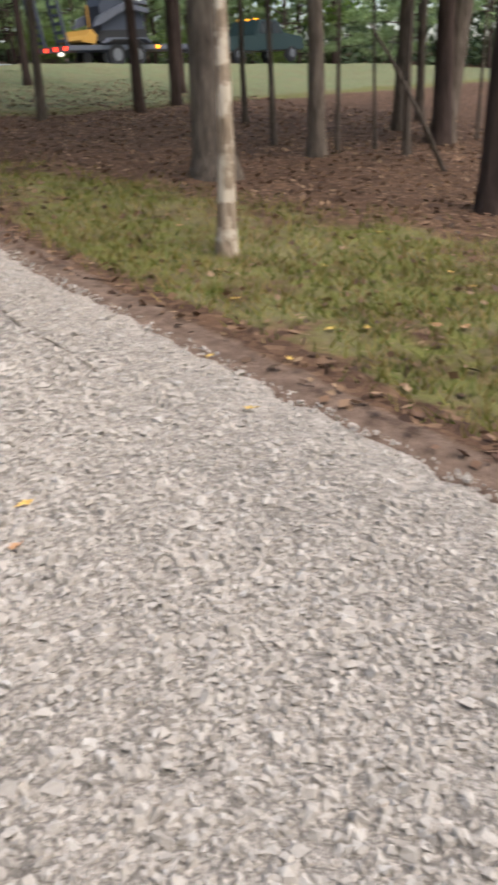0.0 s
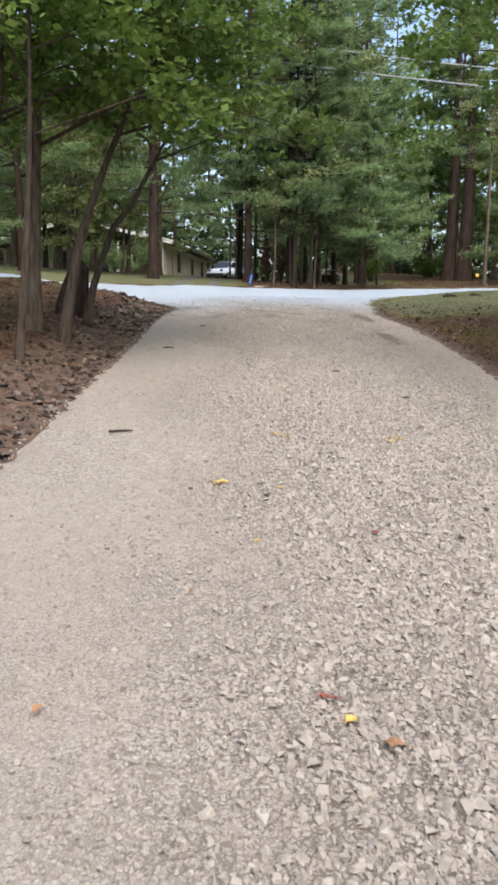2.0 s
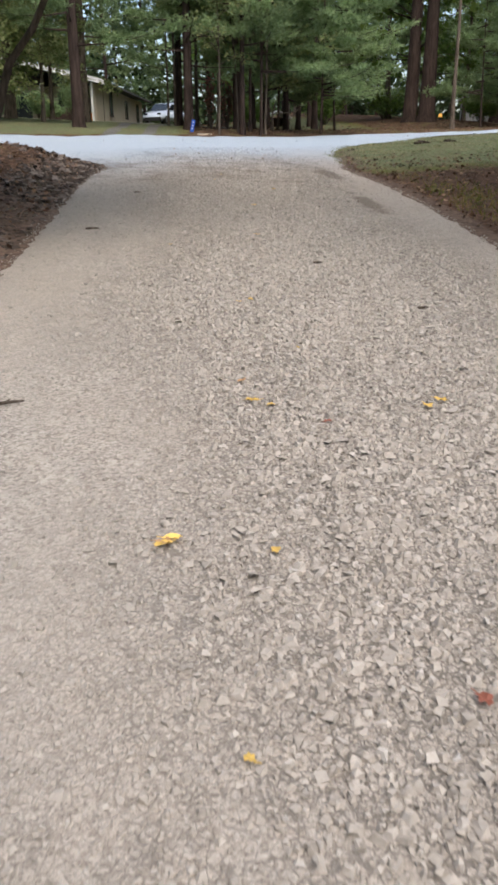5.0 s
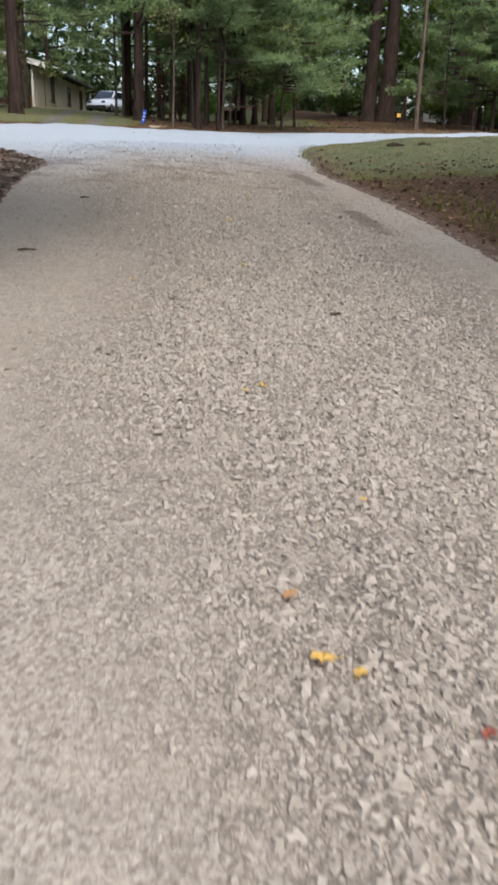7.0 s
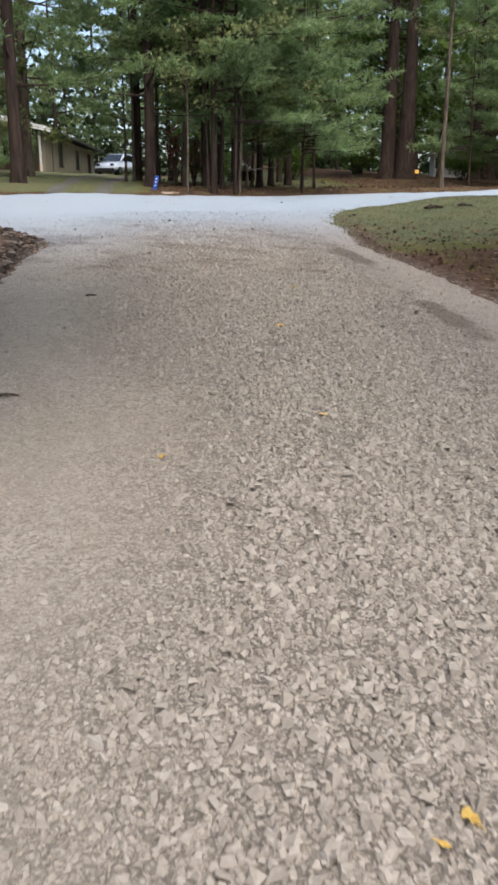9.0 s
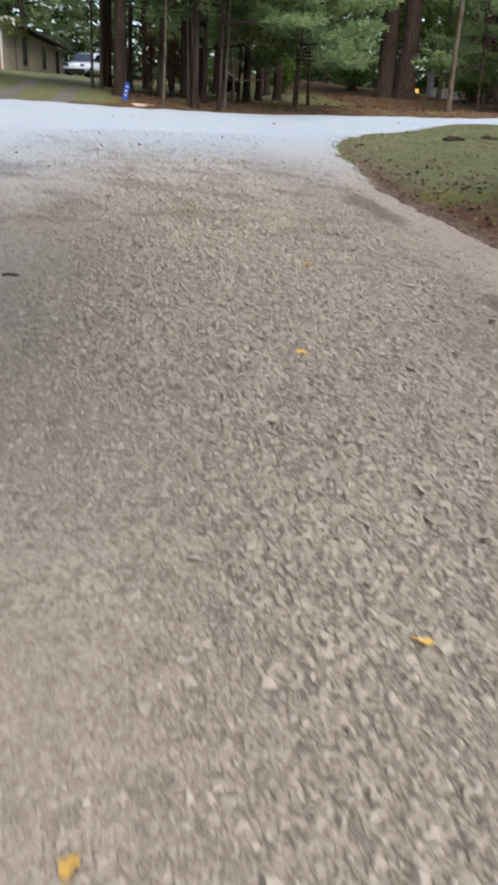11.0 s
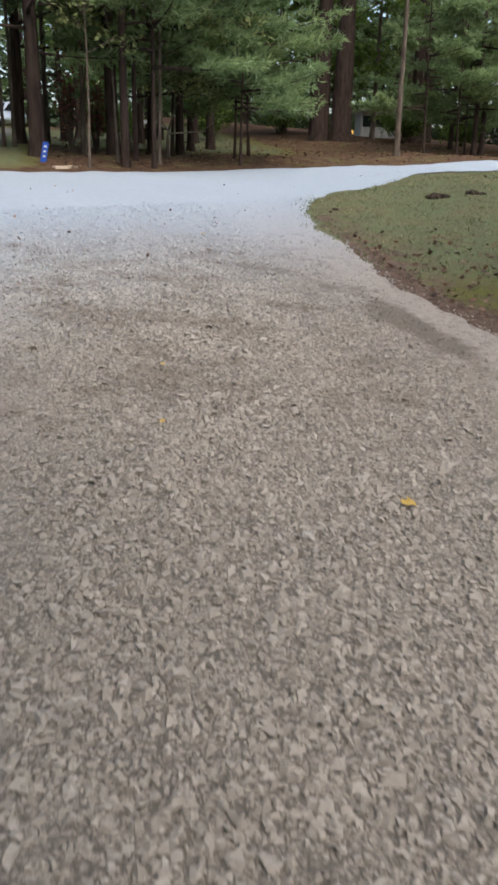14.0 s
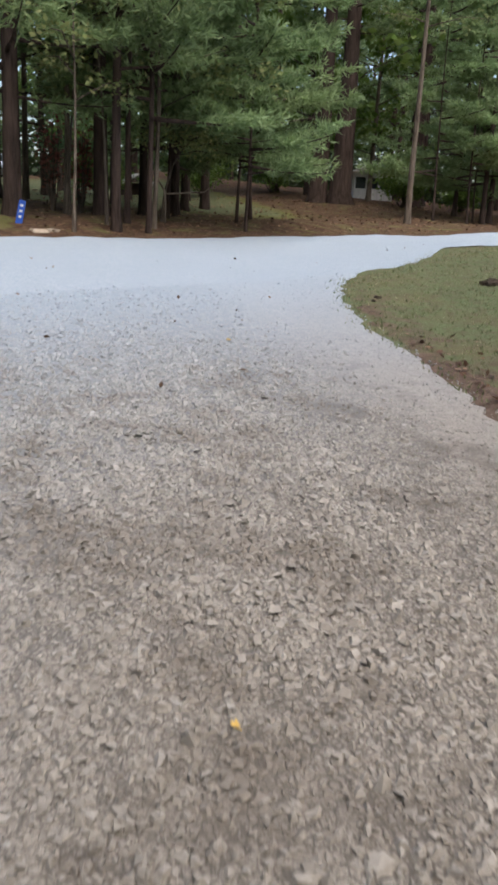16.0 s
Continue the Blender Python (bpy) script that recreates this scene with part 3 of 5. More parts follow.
for i, (x, y, r) in enumerate([(-3.1, 10.3, 0.05), (-3.9, 11.4, 0.09), (-4.6, 13.5, 0.1), (-5.2, 10.5, 0.14), (-6.5, 15.0, 0.15), (-5.8, 18.5, 0.1), (-8.5, 13.0, 0.17), (-9.0, 19.5, 0.16), (-7.5, 8.0, 0.15)]):
    set_down(leafy_tree(90 + i, h=4.5 + 25 * r, r=r, crown_from=2.4, spread=2.6, limbs=10, leaves=2200, lean=(rag.uniform(-0.05, 0.12), rag.uniform(-0.05, 0.05)), bark=THINBARK, size=0.14), x, y, label="slim woodland tree on the leaf-strewn bank", group="trees on the bank")

# Trees across the road
PINES = [pine_tree(101, 14, 0.10, 1.0, 3.6, 46, 170), pine_tree(102, 14, 0.10, 1.6, 3.3, 44, 170), pine_tree(103, 16, 0.12, 2.4, 3.6, 42, 170), pine_tree(104, 6.5, 0.035, 1.1, 2.3, 22, 190)]
PINE_AT = [(4.0, 36.4, 0), (4.9, 39.6, 0), (16.2, 42.2, 0), (3.1, 36.0, 1), (5.9, 41.0, 2), (17.0, 45.5, 0), (19.5, 43.5, 1), (6.5, 46.0, 2), (13.0, 51.0, 2), (3.2, 41.0, 1), (4.4, 46.0, 2), (1.9, 33.5, 2),
           (4.72, 32.95, 3), (3.4, 34.6, 3), (5.1, 35.0, 3), (5.9, 36.4, 3), (13.2, 40.4, 3), (16.0, 42.5, 3), (14.6, 40.6, 3), (22.5, 48.0, 0), (25.0, 52.0, 1), (20.0, 55.0, 2), (28.0, 48.0, 2), (-8.0, 30.5, 2), (-11.0, 27.5, 0), (-12.5, 35.0, 1), (17.0, 43.0, 1), (21.0, 44.0, 0), (25.0, 44.5, 1), (29.5, 44.0, 0), (34.0, 42.0, 1), (38.0, 40.0, 0), (32.0, 47.0, 2), (-9.5, 41.0, 2), (1.4, 44.0, 1), (2.6, 52.0, 2), (-14.0, 46.0, 0)]
used = set()
for i, (x, y, k) in enumerate(PINE_AT):
    lab = ("tall white pine with layered green boughs", "white pine with feathery drooping boughs", "tall pine with a high green crown", "small young pine at the road's edge")[k]
    src = PINES[k]
    if k not in used:
        used.add(k)
        set_down(src, x, y, rag.uniform(0, 6.28), rag.uniform(0.9, 1.1), lab, "pines across the road")
    else:
        o = copy_thing(src, Matrix.Translation(at(x, y)) @ Matrix.Rotation(rag.uniform(0, 6.28), 4, "Z"))
        o.scale = [rag.uniform(0.92, 1.2)] * 3
for i, (x, y, r, b) in enumerate([(12.6, 46.5, 0.42, PINEBARK), (11.9, 47.0, 0.36, PINEBARK), (21.5, 57.0, 0.42, PINEBARK), (17.6, 50.0, 0.3, PINEBARK), (-3.3, 30.0, 0.17, PINEBARK), (-3.5, 34.7, 0.16, OAK), (0.1, 31.7, 0.15, PINEBARK), (-0.12, 36.6, 0.14, PINEBARK), (1.85, 31.5, 0.085, PINEBARK), (2.5, 31.8, 0.05, PINEBARK), (2.2, 32.4, 0.055, PINEBARK)]):
    set_down(pine_tree(120 + i, h=15, r=r, crown_from=(6.0 if r > 0.25 else 1.9 + 0.35 * (i % 3)), spread=2.9, boughs=(30 if r > 0.25 else 44), tufts=150, bark=b), x, y, label="tall pine with a bare reddish-brown trunk", group="tall trunks across the road")
for i, (x, y, r, b) in enumerate([(11.2, 38.3, 0.09, OAK), (1.04, 30.6, 0.03, OAK), (-0.31, 34.2, 0.045, THINBARK), (-0.55, 34.4, 0.04, THINBARK), (0.6, 38.0, 0.08, THINBARK), (-6.8, 33.0, 0.12, OAK), (1.2, 33.6, 0.06, OAK)]):
    set_down(leafy_tree(140 + i, h=(4.2 if i == 1 else 9 + 20 * r), r=r, crown_from=(2.0 if i == 1 else 4.5), spread=(1.0 if i == 1 else 1.9), limbs=9, leaves=(700 if i == 1 else 1500), bark=b, leaf=(YELLOWING if i in (0, 1, 6) else LEAVES), bend=0.05), x, y, label="slender broadleaf tree among the pines", group="slender trees across the road")

# Deep woods behind
WOODS = [pine_tree(201, 16, 0.13, 1.2, 3.8, 40, 44, tuft=0.4, wide=0.1), pine_tree(202, 15, 0.13, 2.0, 3.6, 38, 44, tuft=0.4, wide=0.1), leafy_tree(203, 12, 0.12, 1.2, 3.4, 22, 3800, size=0.26, leaf=LEAVES, bark=OAK), pine_tree(204, 18, 0.17, 3.5, 4.0, 38, 44, tuft=0.4, wide=0.1)]
wr = random.Random(77)
spots = []
for _ in range(4000):
    if len(spots) >= 135:
        break
    x, y = wr.uniform(-38, 60), wr.uniform(-22, 100)
    on_road = abs(y - float(road_y(x))) < 6
    view = -9.5 < x < 3.2 + 0.02 * y and 30 < y < 84
    near = -8 < x < 13 and -6 < y < 46
    lawn = 5 < x < 45 and 12 < y < float(road_y(x)) + 4
    truck = x > 6 and y > 2 and y < 46 and x < 34
    if on_road or view or near or lawn or truck or (5 < x < 24 and y < 47):
        continue
    if any((x - a) ** 2 + (y - b) ** 2 < 3.2 ** 2 for a, b in spots):
        continue
    spots.append((x, y))
for i, (x, y) in enumerate(spots):
    k = wr.choice((0, 0, 1, 2, 3, 3))
    m = Matrix.Translation(at(x, y)) @ Matrix.Rotation(wr.uniform(0, 6.28), 4, "Z")
    if i < 4:
        k = i
        set_down(WOODS[k], x, y, 0, 1, ("tall woodland pine in dense woods", "tall woodland pine with a high crown", "green broadleaf tree in dense woods", "very tall straight pine in dense woods")[k], "woods")
    else:
        o = copy_thing(WOODS[k], m)
        o.scale = [wr.uniform(1.05, 1.5)] * 3


def far_woods():
    """The closing mass of foliage all round, beyond the single trees."""
    nr = np.random.default_rng(5)
    n = 42000
    a = nr.uniform(0, 2 * np.pi, n)
    r = nr.uniform(66, 88, n)
    cx, cy = 4 + r * np.cos(a), 26 + r * np.sin(a)
    up = 21 * nr.random(n) ** 1.9 * (0.75 + 0.25 * np.sin(a * 23) * np.sin(a * 9 + 1))
    C = np.stack([cx, cy, land(cx, cy) + up], -1)
    C = np.repeat(C, 3, 0) + nr.normal(0, 0.7, (3 * n, 3))
    V, F = leaf_cards(nr, C, 0.85)
    ob = arrays("far_woods", V, F, DEEPWOODS)
    return tagged(ob, "dense dark green woods closing the view all round", "woods", kind="stuff")


far_woods()


def shrub(seed, x, y, h, w, leaf, label, size=0.09, n=2600):
    rnd, nr = random.Random(seed), np.random.default_rng(seed)
    ob = new("shrub")
    bm = bmesh.new()
    C = []
    for k in range(14):
        a = rnd.uniform(0, 6.28)
        top = Vector((math.cos(a) * w * rnd.uniform(0.2, 0.9), math.sin(a) * w * rnd.uniform(0.2, 0.9), h * rnd.uniform(0.5, 1.0)))
        tube(bm, [(0, 0, -0.1), tuple(top * 0.5), tuple(top)], [0.02, 0.012, 0.005], 4)
        for _ in range(n // 14):
            p = top * rnd.uniform(0.45, 1.05)
            C.append((p.x + nr.normal(0, w * 0.17), p.y + nr.normal(0, w * 0.17), max(0.03, p.z + nr.normal(0, h * 0.09))))
    part("stem", bm, THINBARK, ob)
    V, F = leaf_cards(nr, np.array(C), size)
    arrays("foliage", V, F, leaf, ob)
    ob.matrix_world = Matrix.Translation(at(x, y))
    return tagged(ob, label, "shrub", "shrubs")


for i, (x, y, h, w) in enumerate([(-6.6, 60.6, 2.9, 1.2), (-8.6, 59.0, 1.6, 1.1), (-10.2, 57.0, 1.8, 1.4), (-12.5, 55.0, 1.9, 1.5), (-7.6, 56.5, 1.1, 0.9)]):
    shrub(400 + i, x, y, h, w, NEEDLES, "dark green rounded evergreen shrub in front of the house", 0.14)
for i, (x, y, h, w) in enumerate([(16.0, 48.0, 1.5, 1.4), (20.0, 50.0, 1.6, 1.5), (24.0, 47.0, 1.5, 1.5), (3.6, 48.0, 1.4, 1.3), (28.0, 45.5, 1.8, 1.6), (8.0, 50.0, 1.6, 1.6), (22.5, 42.6, 2.6, 2.2), (26.5, 42.5, 2.5, 2.2), (31.0, 41.8, 2.7, 2.2), (36.0, 40.0, 2.7, 2.2), (12.0, 53.0, 1.8, 1.8)]):
    shrub(420 + i, x, y, h, w, LEAVES, "low green undergrowth beneath the pines", 0.13)
for i, (x, y) in enumerate([(0.95, 33.9), (1.55, 34.3)]):
    shrub(440 + i, x, y, 1.9, 0.35, REDDISH, "sparse sapling with reddish autumn leaves", 0.09, 420)
for i, (x, y, z) in enumerate([(-6.4, 36.0, 0.13), (-8.0, 40.0, 0.15), (-5.6, 42.0, 0.1), (-10.0, 37.0, 0.15), (2.7, 32.3, 0.045), (-4.7, 32.6, 0.07), (-6.2, 31.0, 0.08), (-7.0, 40.5, 0.12), (-9.2, 43.0, 0.14), (-8.3, 37.5, 0.1)]):
    set_down(leafy_tree(450 + i, h=(5.5 if y < 32.7 and x < 0 else 9.5), r=z, crown_from=(0.8 if y < 32.7 and x < 0 else 1.9), spread=(1.9 if y < 32.7 and x < 0 else 2.7), limbs=20, leaves=6500, bark=OAK, leaf=YELLOWING, size=0.13), x, y, label="broadleaf tree with yellowing green leaves", group="yellowing trees")


# ---- buildings ----
def planks_material(name, base, scale=7.0):
    m = mat(name, base, 0.8, 0.2)
    v = coords(m, "pos", (1, 1, 0.15))
    d = tuple(c * 0.72 for c in base)
    return paint(m, ramp(m, noisy(m, v, scale, 5), [(0.35, d), (0.7, base)]), noisy(m, v, 20, 3), 0.3, 0.01)


SIDING = planks_material("tan siding", (0.40, 0.34, 0.26))
DARKWOOD = planks_material("dark brown wood", (0.07, 0.045, 0.035))
WHITE = planks_material("white paint", (0.72, 0.71, 0.68))
ROOF = planks_material("dark shingles", (0.07, 0.07, 0.065))
GLASS = mat("dark window glass", (0.02, 0.025, 0.03), 0.08, 0.6)
ORANGE = mat("orange porch decoration", (0.75, 0.22, 0.05), 0.7)


def house():
    ob = new("house")
    base = float(land(-5.3, 63)) - 0.18
    m = Matrix.Translation((-5.3, 63, base)) @ Matrix.Rotation(radians(-7.3), 4, "Z") @ Matrix.Scale(1.1, 4)
    ob.matrix_world = m
    H, L, W = 2.35, 18.0, 12.0
    bm = bmesh.new()
    box(bm, -0.15, 0, -0.6, 0, L, H)
    part("side_wall", bm, SIDING, ob, "tan boarded side wall")
    bm = bmesh.new()
    box(bm, -W, 1.8, -0.6, -0.15, 1.95, H)
    box(bm, -W, L - 0.15, -0.6, -0.15, L, H)
    box(bm, -W, 1.95, -0.6, -W + 0.15, L - 0.15, H)
    part("wall", bm, SIDING, ob)
    for k in range(9):
        bm = bmesh.new()
        box(bm, 0.002, 0.2 + k * 2.0, -0.6, 0.03, 0.27 + k * 2.0, H, 0.006)
        part("batten", bm, DARKWOOD if k == 1 else SIDING, ob)
    for y0, w, z0, z1 in ((4.2, 0.9, 0.7, 2.2), (10.0, 0.9, 0.8, 1.9), (15.0, 1.0, -0.1, 2.0)):
        win = bmesh.new()
        for a in (y0 - 0.06, y0 + w):
            box(win, 0.002, a, z0, 0.06, a + 0.06, z1, 0.005)
        box(win, 0.002, y0 - 0.06, z1, 0.06, y0 + w + 0.06, z1 + 0.07, 0.005)
        box(win, 0.002, y0 - 0.08, z0 - 0.07, 0.09, y0 + w + 0.08, z0, 0.005)
        fr = part("window_frame", win, DARKWOOD, ob)
        bm = bmesh.new()
        box(bm, 0.004, y0, z0, 0.025, y0 + w, z1)
        part("pane", bm, GLASS, fr)
    # low gabled roof with deep eaves
    ridge = H + 1.55
    for s in (0, 1):
        bm = bmesh.new()
        x0, x1 = (0.75, -W / 2) if s == 0 else (-W - 0.75, -W / 2)
        vs = [bm.verts.new(p) for p in ((x0, -0.9, H - 0.02), (x1, -0.9, ridge), (x1, L + 0.7, ridge), (x0, L + 0.7, H - 0.02))]
        f = bm.faces.new(vs)
        r = bmesh.ops.extrude_face_region(bm, geom=[f])
        bmesh.ops.translate(bm, vec=(0, 0, 0.12), verts=[e for e in r["geom"] if isinstance(e, bmesh.types.BMVert)])
        bmesh.ops.recalc_face_normals(bm, faces=bm.faces)
        part("roof", bm, ROOF, ob)
        bm = bmesh.new()
        q = [Vector((x0, -0.95, H - 0.16)), Vector((x1, -0.95, ridge - 0.14)), Vector((x1, -0.95, ridge + 0.13)), Vector((x0, -0.95, H + 0.12))]
        f = bm.faces.new([bm.verts.new(p) for p in q])
        r = bmesh.ops.extrude_face_region(bm, geom=[f])
        bmesh.ops.translate(bm, vec=(0, 0.045, 0), verts=[e for e in r["geom"] if isinstance(e, bmesh.types.BMVert)])
        bmesh.ops.recalc_face_normals(bm, faces=bm.faces)
        part("fascia", bm, WHITE, ob, "white fascia board")
    bm = bmesh.new()
    box(bm, -W, -0.6, -0.5, 0.0, 1.8, -0.05, 0.02)
    part("porch_floor", bm, DARKWOOD, ob)
    for x in (-0.12, -3.2, -6.2, -9.2, -11.9):
        bm = bmesh.new()
        box(bm, x - 0.06, -0.55, -0.05, x + 0.06, -0.43, H, 0.01)
        part("porch_post", bm, WHITE, ob, "white porch post")
    bm = bmesh.new()
    box(bm, -3.1, -0.5, 0.0, -0.9, -0.45, 0.95, 0.01)
    part("porch_railing", bm, DARKWOOD, ob)
    for x in (-2.3, -5.0, -8.0):
        bm = bmesh.new()
        box(bm, x - 0.5, 1.77, 0.5, x + 0.5, 1.798, 2.0, 0.008)
        part("front_window", bm, GLASS, ob)
    for x in (-0.55, -2.0):
        bm = bmesh.new()
        box(bm, x - 0.12, 1.2, -0.05, x + 0.12, 1.45, 0.75, 0.05)
        part("porch_decoration", bm, ORANGE, ob, "orange autumn decoration")
    return tagged(ob, "low tan house with white fascia, dark porch and shingled roof", "house")


house()


def cottage():
    ob = new("white_cottage")
    ob.matrix_world = Matrix.Translation((19.2, 60, float(land(20, 60)) - 0.05)) @ Matrix.Rotation(radians(-15), 4, "Z")
    bm = bmesh.new()
    box(bm, 0, 0, -0.4, 2.2, 2.6, 0.55, 0.01)
    box(bm, 0, 0.06, 0.55, 2.2, 2.6, 1.5)
    part("wall", bm, WHITE, ob)
    for x in (0.1, 0.78, 1.46):
        bm = bmesh.new()
        box(bm, x, 0.03, 0.6, x + 0.56, 0.056, 1.2, 0.005)
        part("window_pane", bm, GLASS, ob)
    for x in (0.0, 0.68, 1.36, 2.06):
        bm = bmesh.new()
        box(bm, x, 0.0, 0.55, x + 0.1, 0.028, 1.3, 0.005)
        part("mullion", bm, WHITE, ob)
    bm = bmesh.new()
    vs = [bm.verts.new(p) for p in ((-0.3, -0.3, 1.45), (2.5, -0.3, 1.45), (1.1, -0.3, 2.0), (-0.3, 2.9, 1.45), (2.5, 2.9, 1.45), (1.1, 2.9, 2.0))]
    for f in ((0, 1, 2), (5, 4, 3), (0, 3, 4, 1), (1, 4, 5, 2), (2, 5, 3, 0)):
        bm.faces.new([vs[i] for i in f])
    part("roof", bm, WHITE, ob)
    return tagged(ob, "small white outbuilding with windows glimpsed through trunks", "outbuilding")


cottage()


# ---- vehicles ----
def wheel(parent, x, y, r, w, rim):
    """A tyre with a rim, its axle along local y."""
    bm = bmesh.new()
    bmesh.ops.create_cone(bm, cap_ends=True, segments=24, radius1=r, radius2=r, depth=w, matrix=Matrix.Translation((x, y, r)) @ Matrix.Rotation(radians(90), 4, "X"))
    bmesh.ops.bevel(bm, geom=[e for e in bm.edges if len(e.link_faces) == 2 and any(len(f.verts) > 4 for f in e.link_faces)], offset=r * 0.14, segments=2, affect="EDGES")
    t = part("wheel", bm, RUBBER, parent)
    bm = bmesh.new()
    bmesh.ops.create_cone(bm, cap_ends=True, segments=16, radius1=r * 0.55, radius2=r * 0.5, depth=w + 0.02, matrix=Matrix.Translation((x, y, r)) @ Matrix.Rotation(radians(90), 4, "X"))
    part("rim", bm, rim, t)
    return t


RUBBER = mat("tyre rubber", (0.02, 0.02, 0.02), 0.85, 0.2)
STEEL = mat("grey painted steel", (0.065, 0.07, 0.085), 0.5, 0.4)
DARKSTEEL = mat("dark blue-grey steel", (0.025, 0.03, 0.042), 0.5, 0.4)
RIM = mat("metal rim", (0.22, 0.22, 0.23), 0.35, 0.5, 0.8)
YELLOW = mat("yellow machine paint", (0.33, 0.18, 0.03), 0.5, 0.4)
GREENPAINT = mat("dark green truck paint", (0.015, 0.028, 0.028), 0.3, 0.5)
SILVER = mat("pale silver car paint", (0.48, 0.54, 0.63), 0.25, 0.5)


def lamp_material(name, col, power):
    m = mat(name, col, 0.4)
    b = m.node_tree.nodes["Principled BSDF"]
    b.inputs["Emission Color"].default_value = (*col, 1)
    b.inputs["Emission Strength"].default_value = power
    return m


RED_LAMP = lamp_material("lit red lamp", (1.0, 0.05, 0.02), 1.2)
AMBER_LAMP = lamp_material("lit amber lamp", (1.0, 0.35, 0.01), 1.2)
WHITE_LAMP = lamp_material("lit white lamp", (1.0, 0.9, 0.8), 0.8)


def slab(bm, outline, y0, y1):
    """A solid with the given side outline in x and z, from y0 to y1."""
    a = [bm.verts.new((x, y0, z)) for x, z in outline]
    b = [bm.verts.new((x, y1, z)) for x, z in outline]
    bm.faces.new(a)
    bm.faces.new(b[::-1])
    n = len(outline)
    for i in range(n):
        bm.faces.new((a[i], b[i], b[(i + 1) % n], a[(i + 1) % n]))
    bmesh.ops.recalc_face_normals(bm, faces=bm.faces)
    return bm


RIG_AT = Matrix.Translation((21.7, 35.4, float(land(21.7, 35.4)) + 0.04)) @ Matrix.Rotation(radians(6), 4, "Z")


def trailer():
    ob = new("equipment_trailer")
    ob.matrix_world = RIG_AT
    bm = bmesh.new()
    box(bm, -3.2, -1.25, 0.72, 4.6, 1.25, 0.92, 0.02)
    part("deck", bm, STEEL, ob)
    for y in (-1.3, 1.3):
        for x in (-0.6, 0.55):
            wheel(ob, x, y - 0.14 * (1 if y > 0 else -1), 0.52, 0.3, RIM)
        bm = bmesh.new()
        slab(bm, [(-1.3, 1.0), (-1.0, 1.2), (0.95, 1.2), (1.25, 1.0), (1.2, 0.96), (0.9, 1.14), (-0.95, 1.14), (-1.25, 0.96)], y - 0.22, y + 0.22)
        part("fender", bm, STEEL, ob)
    for y in (-0.85, 0.85):
        bm = bmesh.new()
        for dy in (-0.33, 0.33):
            slab(bm, [(-3.25, 0.9), (-3.1, 0.9), (-3.45, 3.1), (-3.6, 3.1)], y + dy - 0.04, y + dy + 0.04)
        for k in range(7):
            z = 1.05 + k * 0.32
            box(bm, -3.22 - 0.155 * (z - 0.9), y - 0.3, z, -3.12 - 0.155 * (z - 0.9), y + 0.3, z + 0.12)
        part("ramp", bm, DARKSTEEL, ob, "upright folded loading ramp")
    for y in (-1.1, -0.35, 0.4, 1.1):
        bm = bmesh.new()
        box(bm, -3.27, y - 0.11, 0.72, -3.202, y + 0.11, 0.88, 0.015)
        part("tail_light", bm, RED_LAMP, ob, "lit red tail light")
    bm = bmesh.new()
    box(bm, -3.26, -0.85, 0.52, -3.2, -0.6, 0.66, 0.01)
    part("plate_light", bm, WHITE_LAMP, ob, "lit white number plate")
    bm = bmesh.new()
    box(bm, 1.7, -1.31, 0.75, 1.9, -1.255, 0.9, 0.01)
    part("side_marker", bm, AMBER_LAMP, ob, "lit amber side marker")
    bm = bmesh.new()
    slab(bm, [(4.6, 0.75), (6.2, 0.62), (6.2, 0.5), (4.6, 0.6)], -0.18, 0.18)
    part("drawbar", bm, STEEL, ob)
    return tagged(ob, "grey tandem-axle equipment trailer with upright ramps and lit red lights", "trailer")


